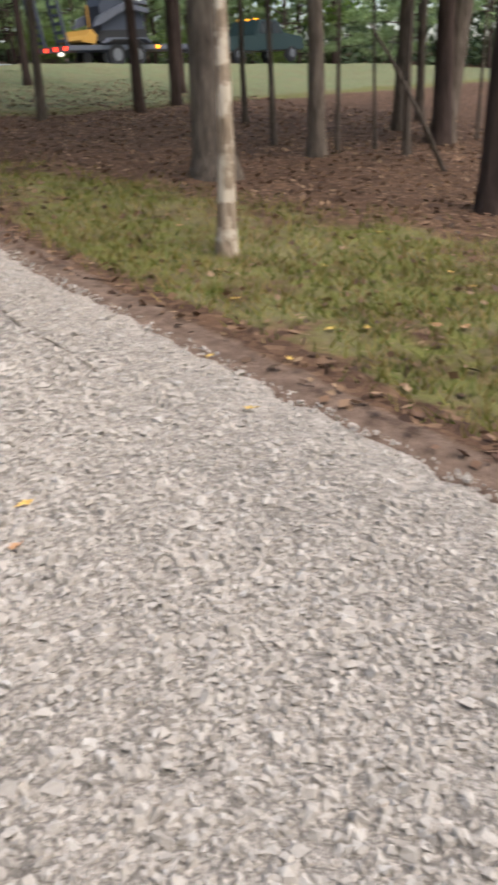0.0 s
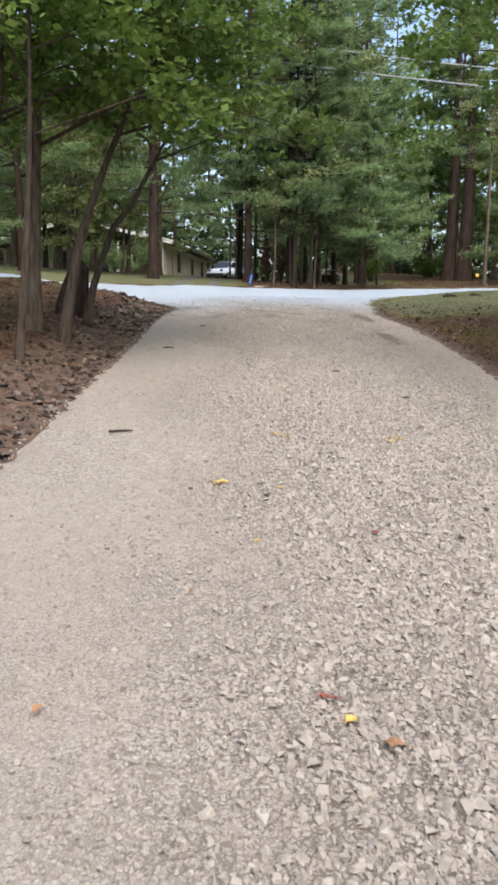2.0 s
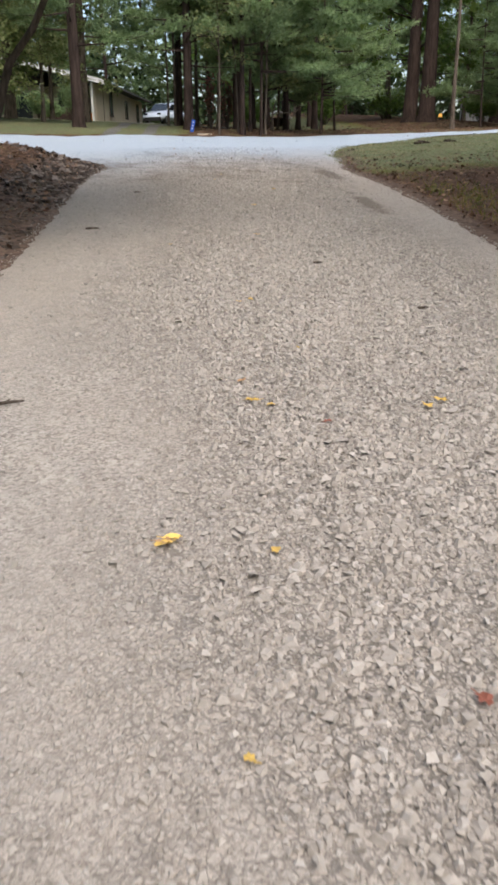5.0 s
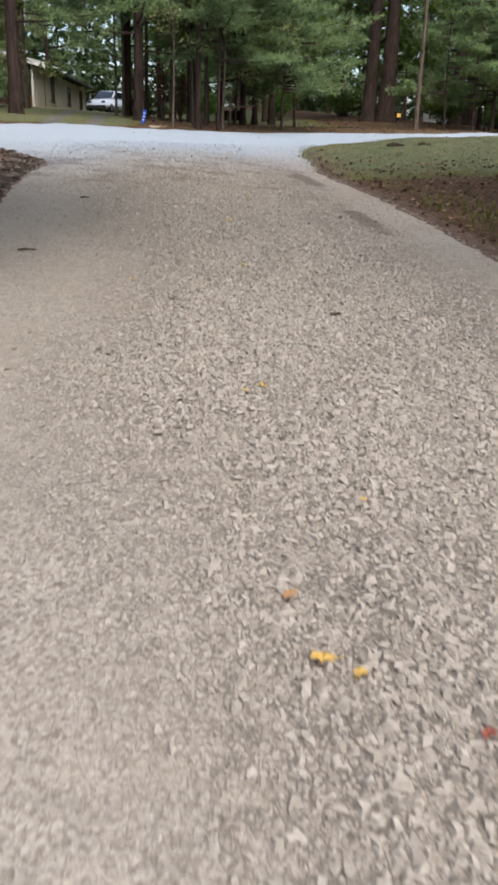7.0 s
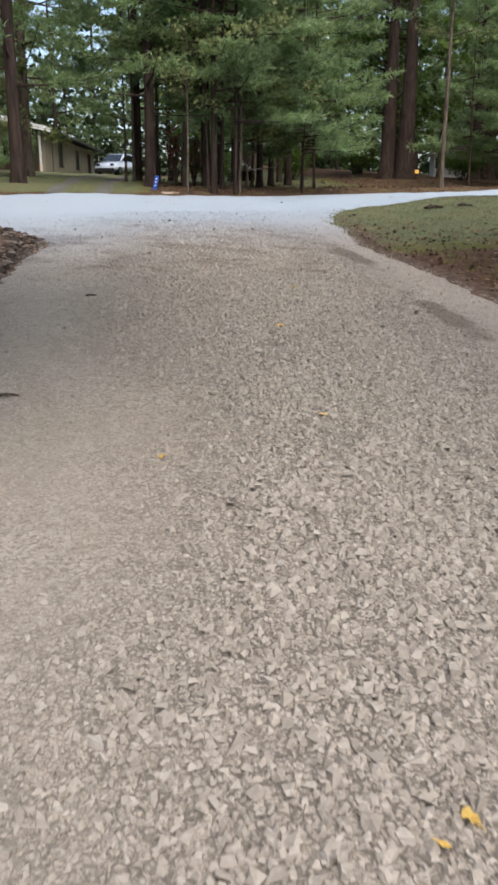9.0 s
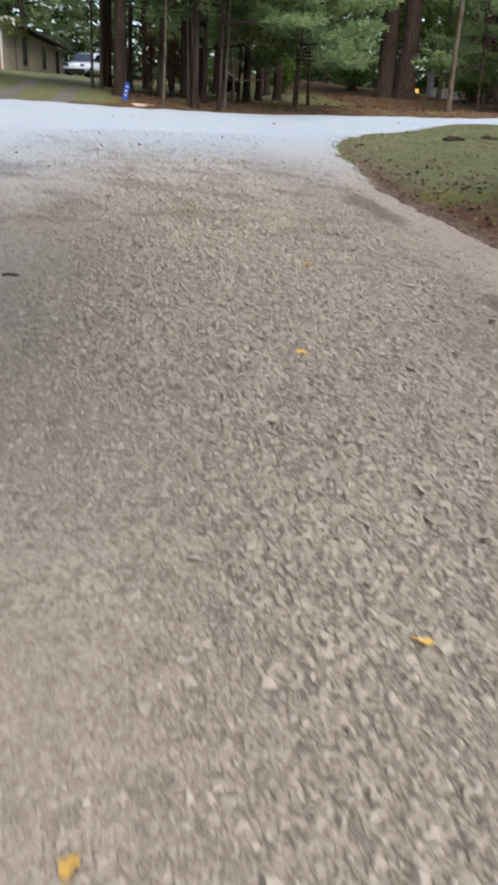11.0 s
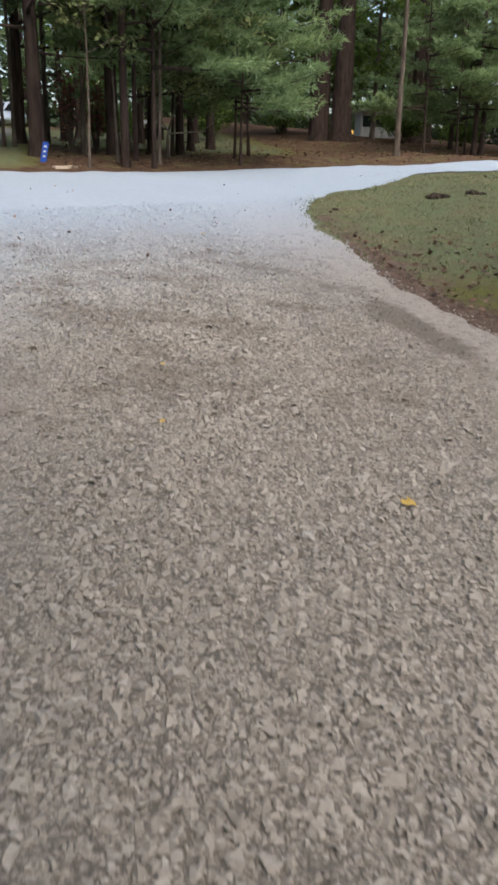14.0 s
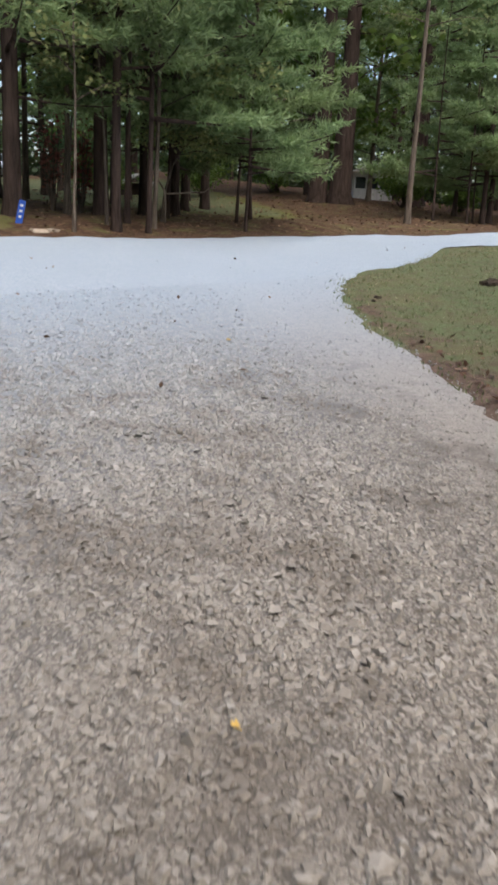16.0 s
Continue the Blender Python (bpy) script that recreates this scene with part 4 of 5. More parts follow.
def loader():
    ob = new("skid_loader")
    ob.matrix_world = RIG_AT @ Matrix.Translation((0.2, 0, 0.92))
    for y in (-0.75, 0.75):
        bm = bmesh.new()
        slab(bm, [(-1.5, 0.2), (-1.2, 0.0), (1.0, 0.0), (1.4, 0.25), (1.2, 0.65), (-1.1, 0.6)], y - 0.2, y + 0.2)
        part("track", bm, RUBBER, ob)
        bm = bmesh.new()
        slab(bm, [(-1.6, 0.75), (-1.3, 1.15), (0.3, 1.75), (1.6, 1.5), (1.6, 1.32), (0.3, 1.5), (-1.15, 0.85)], y - 0.1, y + 0.1)
        part("lift_arm", bm, STEEL, ob)
    bm = bmesh.new()
    slab(bm, [(-1.0, 0.5), (-1.0, 1.6), (-0.6, 2.2), (0.9, 2.2), (1.2, 1.5), (1.5, 1.2), (1.5, 0.5)], -0.55, 0.55)
    part("cab", bm, DARKSTEEL, ob)
    bm = bmesh.new()
    slab(bm, [(0.2, 1.85), (1.7, 1.7), (1.75, 1.95), (0.2, 2.15)], -0.58, 0.58)
    part("engine_hood", bm, STEEL, ob, "pale grey hood with worn lettering")
    for k in range(5):
        bm = bmesh.new()
        box(bm, 0.45 + k * 0.2, -0.6, 1.9 - k * 0.015, 0.58 + k * 0.2, -0.585, 2.02 - k * 0.015)
        part("lettering", bm, WHITE, ob)
    bm = bmesh.new()
    slab(bm, [(-2.4, 0.15), (-1.7, 0.05), (-1.55, 0.4), (-1.85, 0.65), (-2.1, 0.42), (-2.45, 0.22)], -0.95, 0.95)
    part("bucket", bm, YELLOW, ob, "yellow steel bucket")
    bm = bmesh.new()
    box(bm, -1.82, -0.73, 0.7, -1.74, -0.66, 1.6, 0.02)
    part("lift_cylinder", bm, YELLOW, ob)
    return tagged(ob, "dark grey skid loader with a yellow bucket on a trailer", "loader")


def tow_truck():
    ob = new("pickup_truck")
    ob.matrix_world = RIG_AT @ Matrix.Translation((6.4, 0, 0))
    bm = bmesh.new()
    slab(bm, [(-0.2, 0.55), (-0.2, 1.25), (2.3, 1.3), (2.6, 2.05), (4.1, 2.05), (4.8, 1.4), (6.2, 1.25), (6.3, 0.6)], -1.0, 1.0)
    bmesh.ops.bevel(bm, geom=list(bm.edges), offset=0.06, segments=2, affect="EDGES")
    part("body", bm, GREENPAINT, ob)
    for s in (-1, 1):
        bm = bmesh.new()
        slab(bm, [(2.6, 1.4), (2.8, 1.95), (4.0, 1.95), (4.5, 1.4)], s * 1.004, s * 1.015)
        part("side_window", bm, GLASS, ob)
        for x in (1.1, 5.2):
            wheel(ob, x, s * 0.9, 0.42, 0.28, RIM)
    for y in (-0.6, 0, 0.6):
        bm = bmesh.new()
        box(bm, 2.75, y - 0.08, 2.05, 2.9, y + 0.08, 2.12, 0.01)
        part("roof_marker", bm, AMBER_LAMP, ob, "lit amber roof marker")
    bm = bmesh.new()
    box(bm, -0.26, -0.95, 0.85, -0.2, -0.75, 1.1, 0.01)
    part("tail_light", bm, RED_LAMP, ob)
    return tagged(ob, "dark blue-green pickup truck towing a trailer on the road", "truck")


trailer()
loader()
tow_truck()


def parked_car():
    ob = new("parked_car")
    ob.matrix_world = Matrix.Translation((-0.75, 75.0, float(land(-0.75, 75.0)) - 0.05)) @ Matrix.Rotation(radians(-118), 4, "Z")
    body = bmesh.new()
    slab(body, [(-2.1, 0.35), (-2.15, 0.95), (-1.95, 1.05), (1.0, 1.0), (1.95, 0.85), (2.15, 0.6), (2.1, 0.35)], -0.88, 0.88)
    bmesh.ops.bevel(body, geom=list(body.edges), offset=0.07, segments=3, affect="EDGES")
    part("body", body, SILVER, ob, smooth_shade=True)
    bm = bmesh.new()
    slab(bm, [(-1.95, 1.0), (-1.75, 1.58), (-0.2, 1.66), (0.35, 1.58), (1.05, 1.0)], -0.76, 0.76)
    bmesh.ops.bevel(bm, geom=list(bm.edges), offset=0.05, segments=2, affect="EDGES")
    part("cabin", bm, SILVER, ob, smooth_shade=True)
    bm = bmesh.new()
    a = [bm.verts.new(p) for p in ((0.42, -0.66, 1.54), (0.42, 0.66, 1.54), (1.0, 0.7, 1.06), (1.0, -0.7, 1.06))]
    bm.faces.new(a)
    r = bmesh.ops.extrude_face_region(bm, geom=list(bm.faces))
    bmesh.ops.translate(bm, vec=(0.03, 0, 0.03), verts=[e for e in r["geom"] if isinstance(e, bmesh.types.BMVert)])
    part("windscreen", bm, GLASS, ob)
    for s in (-1, 1):
        bm = bmesh.new()
        slab(bm, [(-1.7, 1.08), (-1.6, 1.5), (0.15, 1.54), (0.8, 1.08)], s * 0.763, s * 0.775)
        part("side_window", bm, GLASS, ob)
        for x in (-1.3, 1.35):
            wheel(ob, x, s * 0.8, 0.34, 0.22, RIM)
        bm = bmesh.new()
        box(bm, 2.02, s * 0.6 - 0.16, 0.68, 2.14, s * 0.6 + 0.16, 0.82, 0.03)
        part("headlight", bm, GLASS, ob)
    bm = bmesh.new()
    box(bm, 2.05, -0.8, 0.22, 2.19, 0.8, 0.52, 0.04)
    part("bumper", bm, RUBBER, ob, "black lower bumper")
    return tagged(ob, "pale silver crossover car parked beside the house", "car")


parked_car()


# ---- roadside ----
BLUE = mat("blue reflective plastic", (0.02, 0.08, 0.38), 0.4, 0.4)


def marker():
    ob = new("roadside_marker")
    ob.matrix_world = Matrix.Translation(at(0.16, 30.8, -0.05)) @ Matrix.Rotation(radians(12), 4, "Y")
    bm = bmesh.new()
    box(bm, -0.055, -0.012, 0.03, 0.055, 0.012, 0.42, 0.01)
    part("panel", bm, BLUE, ob)
    for k, z in enumerate((0.14, 0.23, 0.32)):
        bm = bmesh.new()
        box(bm, -0.022, -0.016, z, 0.022, -0.0125, z + 0.035)
        part("lettering", bm, WHITE, ob)
    bm = bmesh.new()
    box(bm, -0.02, 0.013, -0.1, 0.02, 0.04, 0.4, 0.006)
    part("post", bm, STEEL, ob)
    return tagged(ob, "upright blue marker panel with pale lettering on the verge", "marker")


marker()


def wheel_track(pts):
    V, F = [], []
    for i in range(60):
        t = i / 59 * (len(pts) - 1)
        k = min(len(pts) - 2, int(t))
        p = Vector(pts[k]).lerp(Vector(pts[k + 1]), t - k)
        for w in (-0.28, -0.1, 0.1, 0.28):
            x = p.x + w + rag.uniform(-0.04, 0.04)
            V.append((x, p.y, float(land(x, p.y)) + (0.014 if abs(w) < 0.2 else -0.015)))
    for i in range(59):
        for j in range(3):
            a = i * 4 + j
            F.append((a, a + 1, a + 5, a + 4))
    return tagged(arrays("wheel_track", V, F, ROADM, None, True), "grey gravel wheel track across the house lawn", "track", kind="structure")


wheel_track([(-2.4, 28.2), (-2.05, 32), (-1.9, 38), (-2.0, 46), (-1.9, 58), (-1.7, 70)])
wheel_track([(-1.25, 28.9), (-1.05, 32), (-0.8, 38), (-0.6, 46), (-0.4, 58), (-0.3, 70)])

CABLE = mat("pale overhead cable", (0.35, 0.36, 0.38), 0.5, 0.4)


def cable(y0, dz):
    bm = bmesh.new()
    pts = []
    for i in range(25):
        x = -26 + i * 2.4
        pts.append((x, y0 + 0.1 * x, 10.65 + dz - 0.085 * x + 0.0022 * (x - 2) ** 2))
    tube(bm, pts, [0.022] * len(pts), 6)
    return tagged(part("overhead_cable", bm, CABLE), "thin overhead utility cable slung along the road", "cable", "overhead cables")


cable(31.0, 0.0)
cable(31.3, 0.75)


def stump():
    ob = new("tree_stump")
    rnd = random.Random(9)
    bm = bmesh.new()
    tube(bm, [(0, 0, -0.2), (0, 0, 0.1), (0.05, 0, 0.5), (0.1, 0, 0.8), (0.12, 0, 0.95)], [0.34, 0.3, 0.22, 0.17, 0.05], 9, rnd, 0.22)
    part("trunk", bm, PINEBARK, ob)
    ob.matrix_world = Matrix.Translation(at(-3.35, 15.2))
    return tagged(ob, "dark weathered stump on the bank below a leaning tree", "stump")


stump()


def dead_branch():
    ob = new("dead_branch")
    bm = bmesh.new()
    tube(bm, [(0, 0, -0.1), (0.0, 0, 0.35), (-0.02, 0, 0.62), (-0.25, 0, 0.95)], [0.03, 0.026, 0.022, 0.01], 6)
    tube(bm, [(0, 0, 0.55), (0.4, 0.05, 0.58), (0.8, 0.05, 0.62), (1.25, 0.0, 0.98)], [0.02, 0.018, 0.014, 0.006], 6)
    part("limb", bm, OAK, ob)
    ob.matrix_world = Matrix.Translation(at(3.04, 33.0))
    return tagged(ob, "pale forked dead branch standing by the road", "branch")


dead_branch()


# ---- loose things on the driveway ----
YLEAF = leaf_material("yellow fallen leaf", [(0.52, 0.31, 0.06), (0.62, 0.42, 0.12)], 0.2)
OLEAF = leaf_material("orange-brown fallen leaf", [(0.33, 0.165, 0.075), (0.42, 0.25, 0.13)], 0.2)
RLEAF = leaf_material("red-brown fallen leaf", [(0.28, 0.08, 0.05), (0.33, 0.12, 0.08)], 0.2)


def fallen_leaf(x, y, size, material, label, seed, group="fallen leaves on the driveway"):
    rnd = random.Random(seed)
    bm = bmesh.new()
    n = 12
    centre = bm.verts.new((0, 0, 0.012))
    rim = []
    for k in range(n):
        a = 2 * math.pi * k / n
        r = size * (0.5 if k % 2 else 0.36) * (1.25 if k in (0, 1) else 1) * rnd.uniform(0.8, 1.15)
        rim.append(bm.verts.new((math.cos(a) * r, math.sin(a) * r * 0.75, 0.012 + rnd.uniform(0, 0.3) * size * 0.6)))
    for k in range(n):
        bm.faces.new((centre, rim[k], rim[(k + 1) % n]))
    tube(bm, [(size * 0.4, 0, 0.014), (size * 0.85, 0.01, 0.02)], [0.002, 0.0012], 4)
    ob = part("fallen_leaf", bm, material)
    ob.matrix_world = Matrix.Translation(at(x, y, 0.008)) @ Matrix.Rotation(rnd.uniform(0, 6.28), 4, "Z")
    return tagged(ob, label, "leaf", group)


Y_AT = [(-0.70, 5.88, 0.10), (-0.66, 5.92, 0.08), (-0.29, 5.81, 0.06), (0.8, 7.29, 0.09), (0.7, 7.21, 0.08), (-0.23, 7.30, 0.08), (-0.14, 7.23, 0.06), (0.15, 8.19, 0.06), (0.34, 12.38, 0.06),
        (0.52, 14.70, 0.09), (-0.63, 11.8, 0.07), (1.05, 16.68, 0.1), (0.16, 17.65, 0.06), (0.32, 18.56, 0.05), (-0.22, 3.18, 0.07), (2.1, 2.44, 0.07), (2.4, 3.14, 0.06), (-0.03, 9.43, 0.07), (-0.12, 9.36, 0.04), (0.83, 2.25, 0.07), (-0.48, 4.84, 0.05), (1.66, 23.4, 0.07), (-0.10, 1.68, 0.08)]
O_AT = [(-0.26, 7.61, 0.08), (-0.10, 3.04, 0.09), (0.66, 1.99, 0.06), (-0.69, 5.90, 0.07), (-0.80, 4.21, 0.05), (-1.28, 3.25, 0.06)]
R_AT = [(-0.29, 3.31, 0.08), (0.19, 5.0, 0.07), (0.12, 6.98, 0.06)]
for i, (x, y, s) in enumerate(Y_AT):
    fallen_leaf(x, y, s * 0.9, YLEAF, "bright yellow fallen leaf lying on the gravel", 300 + i)
for i, (x, y, s) in enumerate(((3.86, 2.68, 0.1), (3.33, 3.1, 0.07), (2.75, 2.85, 0.06), (3.62, 4.59, 0.07), (5.1, 3.5, 0.08), (3.53, 2.97, 0.07), (3.99, 2.55, 0.08), (4.49, 4.3, 0.07), (5.66, 4.75, 0.07), (4.35, 6.13, 0.08), (4.8, 3.1, 0.07), (3.2, 3.9, 0.06))):
    fallen_leaf(x, y, s, YLEAF if i % 3 else OLEAF, "yellow fallen leaf lying in the grass" if i % 3 else "tan fallen leaf lying in the grass", 380 + i, "fallen leaves in the grass")
for i, (x, y, s) in enumerate(O_AT):
    fallen_leaf(x, y, s * 0.9, OLEAF, "curled orange-brown fallen leaf on the gravel", 340 + i)
for i, (x, y, s) in enumerate(R_AT):
    fallen_leaf(x, y, s * 0.9, RLEAF, "dry reddish-brown fallen leaf on the gravel", 360 + i)


def twig(x, y, length, turn, r=0.012):
    rnd = random.Random(int(x * 100 + y * 10))
    bm = bmesh.new()
    tube(bm, [(-length / 2, 0, r), (-length * 0.1, rnd.uniform(-0.03, 0.03), r * 1.4), (length * 0.2, rnd.uniform(-0.03, 0.03), r * 1.2), (length / 2, 0, r)], [r, r * 0.9, r * 0.8, r * 0.5], 6)
    tube(bm, [(0, 0, r), (length * 0.15, length * 0.18, r * 1.5)], [r * 0.6, r * 0.3], 5)
    ob = part("twig", bm, THINBARK)
    ob.matrix_world = Matrix.Translation(at(x, y, 0.004)) @ Matrix.Rotation(turn, 4, "Z")
    return tagged(ob, "short dark fallen twig lying on the gravel", "twig", "fallen twigs")


for x, y, ln, tn in ((-1.1, 16.07, 0.11, 0.1), (-1.52, 12.9, 0.15, 0.05), (-1.53, 7.39, 0.2, 0.25), (0.75, 10.9, 0.09, 0.3), (1.3, 9.3, 0.09, 0.05)):
    twig(x, y, ln, tn)


# ---- gravel, litter and grass ----
def stone_material():
    m = mat("crushed stone", (0.4, 0.36, 0.32), 0.85, 0.25)
    col = ramp(m, island(m), [(0, (0.24, 0.212, 0.182)), (0.3, (0.335, 0.298, 0.257)), (0.7, (0.40, 0.358, 0.312)), (0.97, (0.43, 0.39, 0.345)), (1, (0.46, 0.43, 0.395))])
    v = coords(m)
    col = mixed(m, 0.35, col, ramp(m, noisy(m, v, 60, 3), [(0.3, (0.24, 0.21, 0.178)), (0.7, (0.45, 0.405, 0.355))]))
    # Stones near the road get the same painted bluish skylight.
    col = mixed(m, sums(m, "MULTIPLY", attribute(m, "skylit_dust"), 0.95), col, mixed(m, 0.6, col, (0.36, 0.47, 0.59)))
    col = mixed(m, sums(m, "MULTIPLY", attribute(m, "grey"), 0.42), col, mixed(m, 0.5, col, (0.20, 0.205, 0.19)))
    wet = sums(m, "ADD", attribute(m, "damp"), sums(m, "MULTIPLY", sums(m, "SUBTRACT", noisy(m, v, 1.6, 8, 0.7), 0.5), 1.9))
    col = mixed(m, ramp(m, wet, [(0.4, (0, 0, 0)), (0.7, (0.7, 0.7, 0.7))]), col, (0.17, 0.142, 0.115))
    return paint(m, col, noisy(m, v, 120, 3), 0.4, 0.004)


STONE = stone_material()
CORNERS = np.array([(-1, -1, -0.6), (1, -1, -0.6), (1, 1, -0.6), (-1, 1, -0.6), (-0.5, -0.6, 1), (0.6, -0.5, 0.8), (0.5, 0.6, 1), (-0.6, 0.5, 0.75)])
SIDES = np.array([(4, 5, 6, 7), (0, 1, 5, 4), (1, 2, 6, 5), (2, 3, 7, 6), (3, 0, 4, 7)])


def rubble(name, nr, x, y, size, material, sink=0.15, flat=0.85):
    """Angular half-sunk stones at the given places."""
    n = len(x)
    c = CORNERS[None] * (1 + nr.normal(0, 0.3, (n, 8, 3)))
    sc = np.stack([size * nr.uniform(0.7, 1.3, n), size * nr.uniform(0.5, 0.95, n), size * flat * nr.uniform(0.6, 1.2, n)], -1) * 0.5
    c = c * sc[:, None, :]
    a, b = nr.uniform(0, 6.28, n), nr.normal(0, 0.55, n)
    cb, sb = np.cos(b)[:, None], np.sin(b)[:, None]
    X, Y, Z = c[..., 0], c[..., 1] * cb - c[..., 2] * sb, c[..., 1] * sb + c[..., 2] * cb
    ca, sa = np.cos(a)[:, None], np.sin(a)[:, None]
    P = np.stack([X * ca - Y * sa + x[:, None], X * sa + Y * ca + y[:, None], Z + (land(x, y) + size * flat * (0.5 - sink) * 0.6)[:, None]], -1)
    F = (SIDES[None] + 8 * np.arange(n)[:, None, None]).reshape(-1, 4)
    return arrays(name, P.reshape(-1, 3), F, material)


def driveway_stones():
    nr = np.random.default_rng(8)
    n = 380000
    y = np.concatenate([nr.uniform(0.2, 30.0, n // 2), nr.uniform(0.2, 23.5, n // 2)])
    u = nr.random(n)
    left = np.maximum(drive_l(y), -5.0)
    x = left - 0.05 + u * (drive_r(y) - left + 0.1)
    coarse = coarse_at(x, y)
    keep = nr.random(n) < (0.24 + 0.76 * coarse + 0.35 * smooth(2.5, 0.5, y)) * np.where(np.abs(x + 0.2) < 1.7, 1.0, 0.55) * (0.75 + 0.35 * wob(x, y, 2.6, 0.4))
    x, y, coarse = x[keep], y[keep], coarse[keep]
    size = np.clip(nr.lognormal(math.log(0.0185), 0.38, len(x)), 0.009, 0.044) * (0.6 + 0.42 * coarse)
    ob = rubble("gravel", nr, x, y, size, STONE)
    for nm, val in (("skylit_dust", skylit_dust_at(x, y)), ("damp", damp_at(x, y)), ("grey", grey_at(x, y))):
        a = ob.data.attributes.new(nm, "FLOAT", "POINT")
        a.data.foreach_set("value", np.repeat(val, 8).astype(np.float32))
    return tagged(ob, "loose angular pale crushed stones strewn over the driveway", "gravel", kind="stuff")


driveway_stones()


def bank_rocks():
    nr = np.random.default_rng(18)
    n = 3200
    y = np.concatenate([nr.uniform(3, 22.5, 2000), nr.uniform(15, 22.6, 1200)])
    x = drive_l(y) - np.abs(nr.normal(0.35, 0.5, n)) - 0.02
    size = np.clip(nr.lognormal(math.log(0.045), 0.45, n), 0.02, 0.13) * np.where(np.arange(n) < 2000, 1.0, 1.45)
    return tagged(rubble("bank_rubble", nr, x, y, size, STONE_DIRTY, 0.35, 0.5), "brown stones and clods along the bank's foot", "rubble", kind="stuff")


STONE_DIRTY = mat("soil-stained stone", (0.16, 0.11, 0.085), 0.95, 0.1)
paint(STONE_DIRTY, ramp(STONE_DIRTY, island(STONE_DIRTY), [(0, (0.035, 0.027, 0.022)), (0.6, (0.092, 0.072, 0.06)), (1, (0.2, 0.168, 0.145))]))
bank_rocks()


def leaf_litter():
    nr = np.random.default_rng(28)
    n = 60000
    x = np.concatenate([nr.uniform(2.2, 16, n // 2), nr.uniform(-9, -1.2, n // 4), nr.uniform(-4, 18, n // 4)])
    y = np.concatenate([nr.uniform(-1, 24, n // 2), nr.uniform(4, 25, n // 4), nr.uniform(29, 50, n // 4)])
    side = x - drive_r(y)
    turf = np.maximum(grass_strip(side, y), smooth(17.5, 22, y - 0.15 * x) * (side > 0.3))
    off = np.where(y > 28.6, np.abs(y - road_y(x)) * 0.86 - 2.15, np.where(x > 0, side, drive_l(y) - x))
    keep = (off > 0.12) & (np.abs(y - road_y(x)) * 0.86 > 2.2) & (nr.random(len(x)) > np.where(y > 28, 0.5, 0.68 * turf * (x > 0))) & ((y < 29) | (x > 0.4) | (y - 0.6 * x < 29.9))
    x, y = x[keep], y[keep]
    C = np.stack([x, y, land(x, y) + nr.uniform(0.005, 0.035, len(x))], -1)
    d = nr.normal(0, 1, (len(x), 3)) * (1, 1, 0.25)
    d /= np.linalg.norm(d, axis=1, keepdims=True)
    s = np.cross(d, nr.normal(0, 1, (len(x), 3)) * (0.25, 0.25, 1))
    s /= np.linalg.norm(s, axis=1, keepdims=True)
    k = nr.uniform(0.035, 0.095, (len(x), 1))
    V = np.stack([C, C + d * k * 0.45 + s * k * 0.36, C + d * k, C + d * k * 0.5 - s * k * 0.36], 1).reshape(-1, 3)
    return tagged(arrays("leaf_litter", V, np.arange(len(V)).reshape(-1, 4), LITTER), "brown and tan fallen leaves covering the woodland floor", "leaves", kind="stuff")


leaf_litter()


def grass_blades():
    nr = np.random.default_rng(38)
    n = 170000
    x = np.concatenate([nr.uniform(2.6, 9.0, n // 2), nr.uniform(3.2, 13, n // 2)])
    y = np.concatenate([25 * nr.random(n // 2) ** 1.7, nr.uniform(17, 33, n // 2)])
    side = x - drive_r(y)
    strip = grass_strip(side, y) * (0.55 + 0.6 * wob(x, y, 0.9, 2.2) + 0.3 * wob(x, y, 2.7, 3.0)) * (np.arange(n) < n // 2) * smooth(20, 17, y)
    lawn = smooth(-0.35, 0.1, side) * smooth(18.5, 22.5, y - 0.15 * x) * ((road_y(x) - y) * 0.86 > near_half(x) + 0.05) * (0.5 + 0.45 * wob(x, y, 2.9, 1.0) + 0.25 * wob(x, y, 6.1, 2.0)) * (np.arange(n) >= n // 2)
    pick = nr.random(n)
    tagged(blades(nr, x[pick < strip], y[pick < strip], 0.04, 0.13, GRASS), "rank olive-green grass beside the driveway", "grass", kind="stuff")
    return tagged(blades(nr, x[pick < lawn], y[pick < lawn], 0.015, 0.055, MOWN), "thin uneven green and straw-coloured lawn grass", "grass", kind="stuff")


def blades(nr, x, y, low, high, material):
    n = len(x)
    C = np.stack([x, y, land(x, y) - 0.01], -1)
    a = nr.uniform(0, 6.28, n)
    s = np.stack([np.cos(a), np.sin(a), 0 * a], -1) * nr.uniform(0.005, 0.012, (n, 1))
    hgt = nr.uniform(low, high, (n, 1))
    tip = np.concatenate([nr.normal(0, 0.55, (n, 2)), np.ones((n, 1))], 1) * hgt
    V = np.stack([C - s, C + s, C + tip], 1).reshape(-1, 3)
    return arrays("grass", V, np.arange(len(V)).reshape(-1, 3), material)


grass_blades()


SODDEN = mat("dug earth", (0.05, 0.038, 0.028), 0.95, 0.1)
paint(SODDEN, ramp(SODDEN, noisy(SODDEN, coords(SODDEN), 40, 4), [(0.3, (0.02, 0.016, 0.012)), (0.7, (0.08, 0.06, 0.045))]))


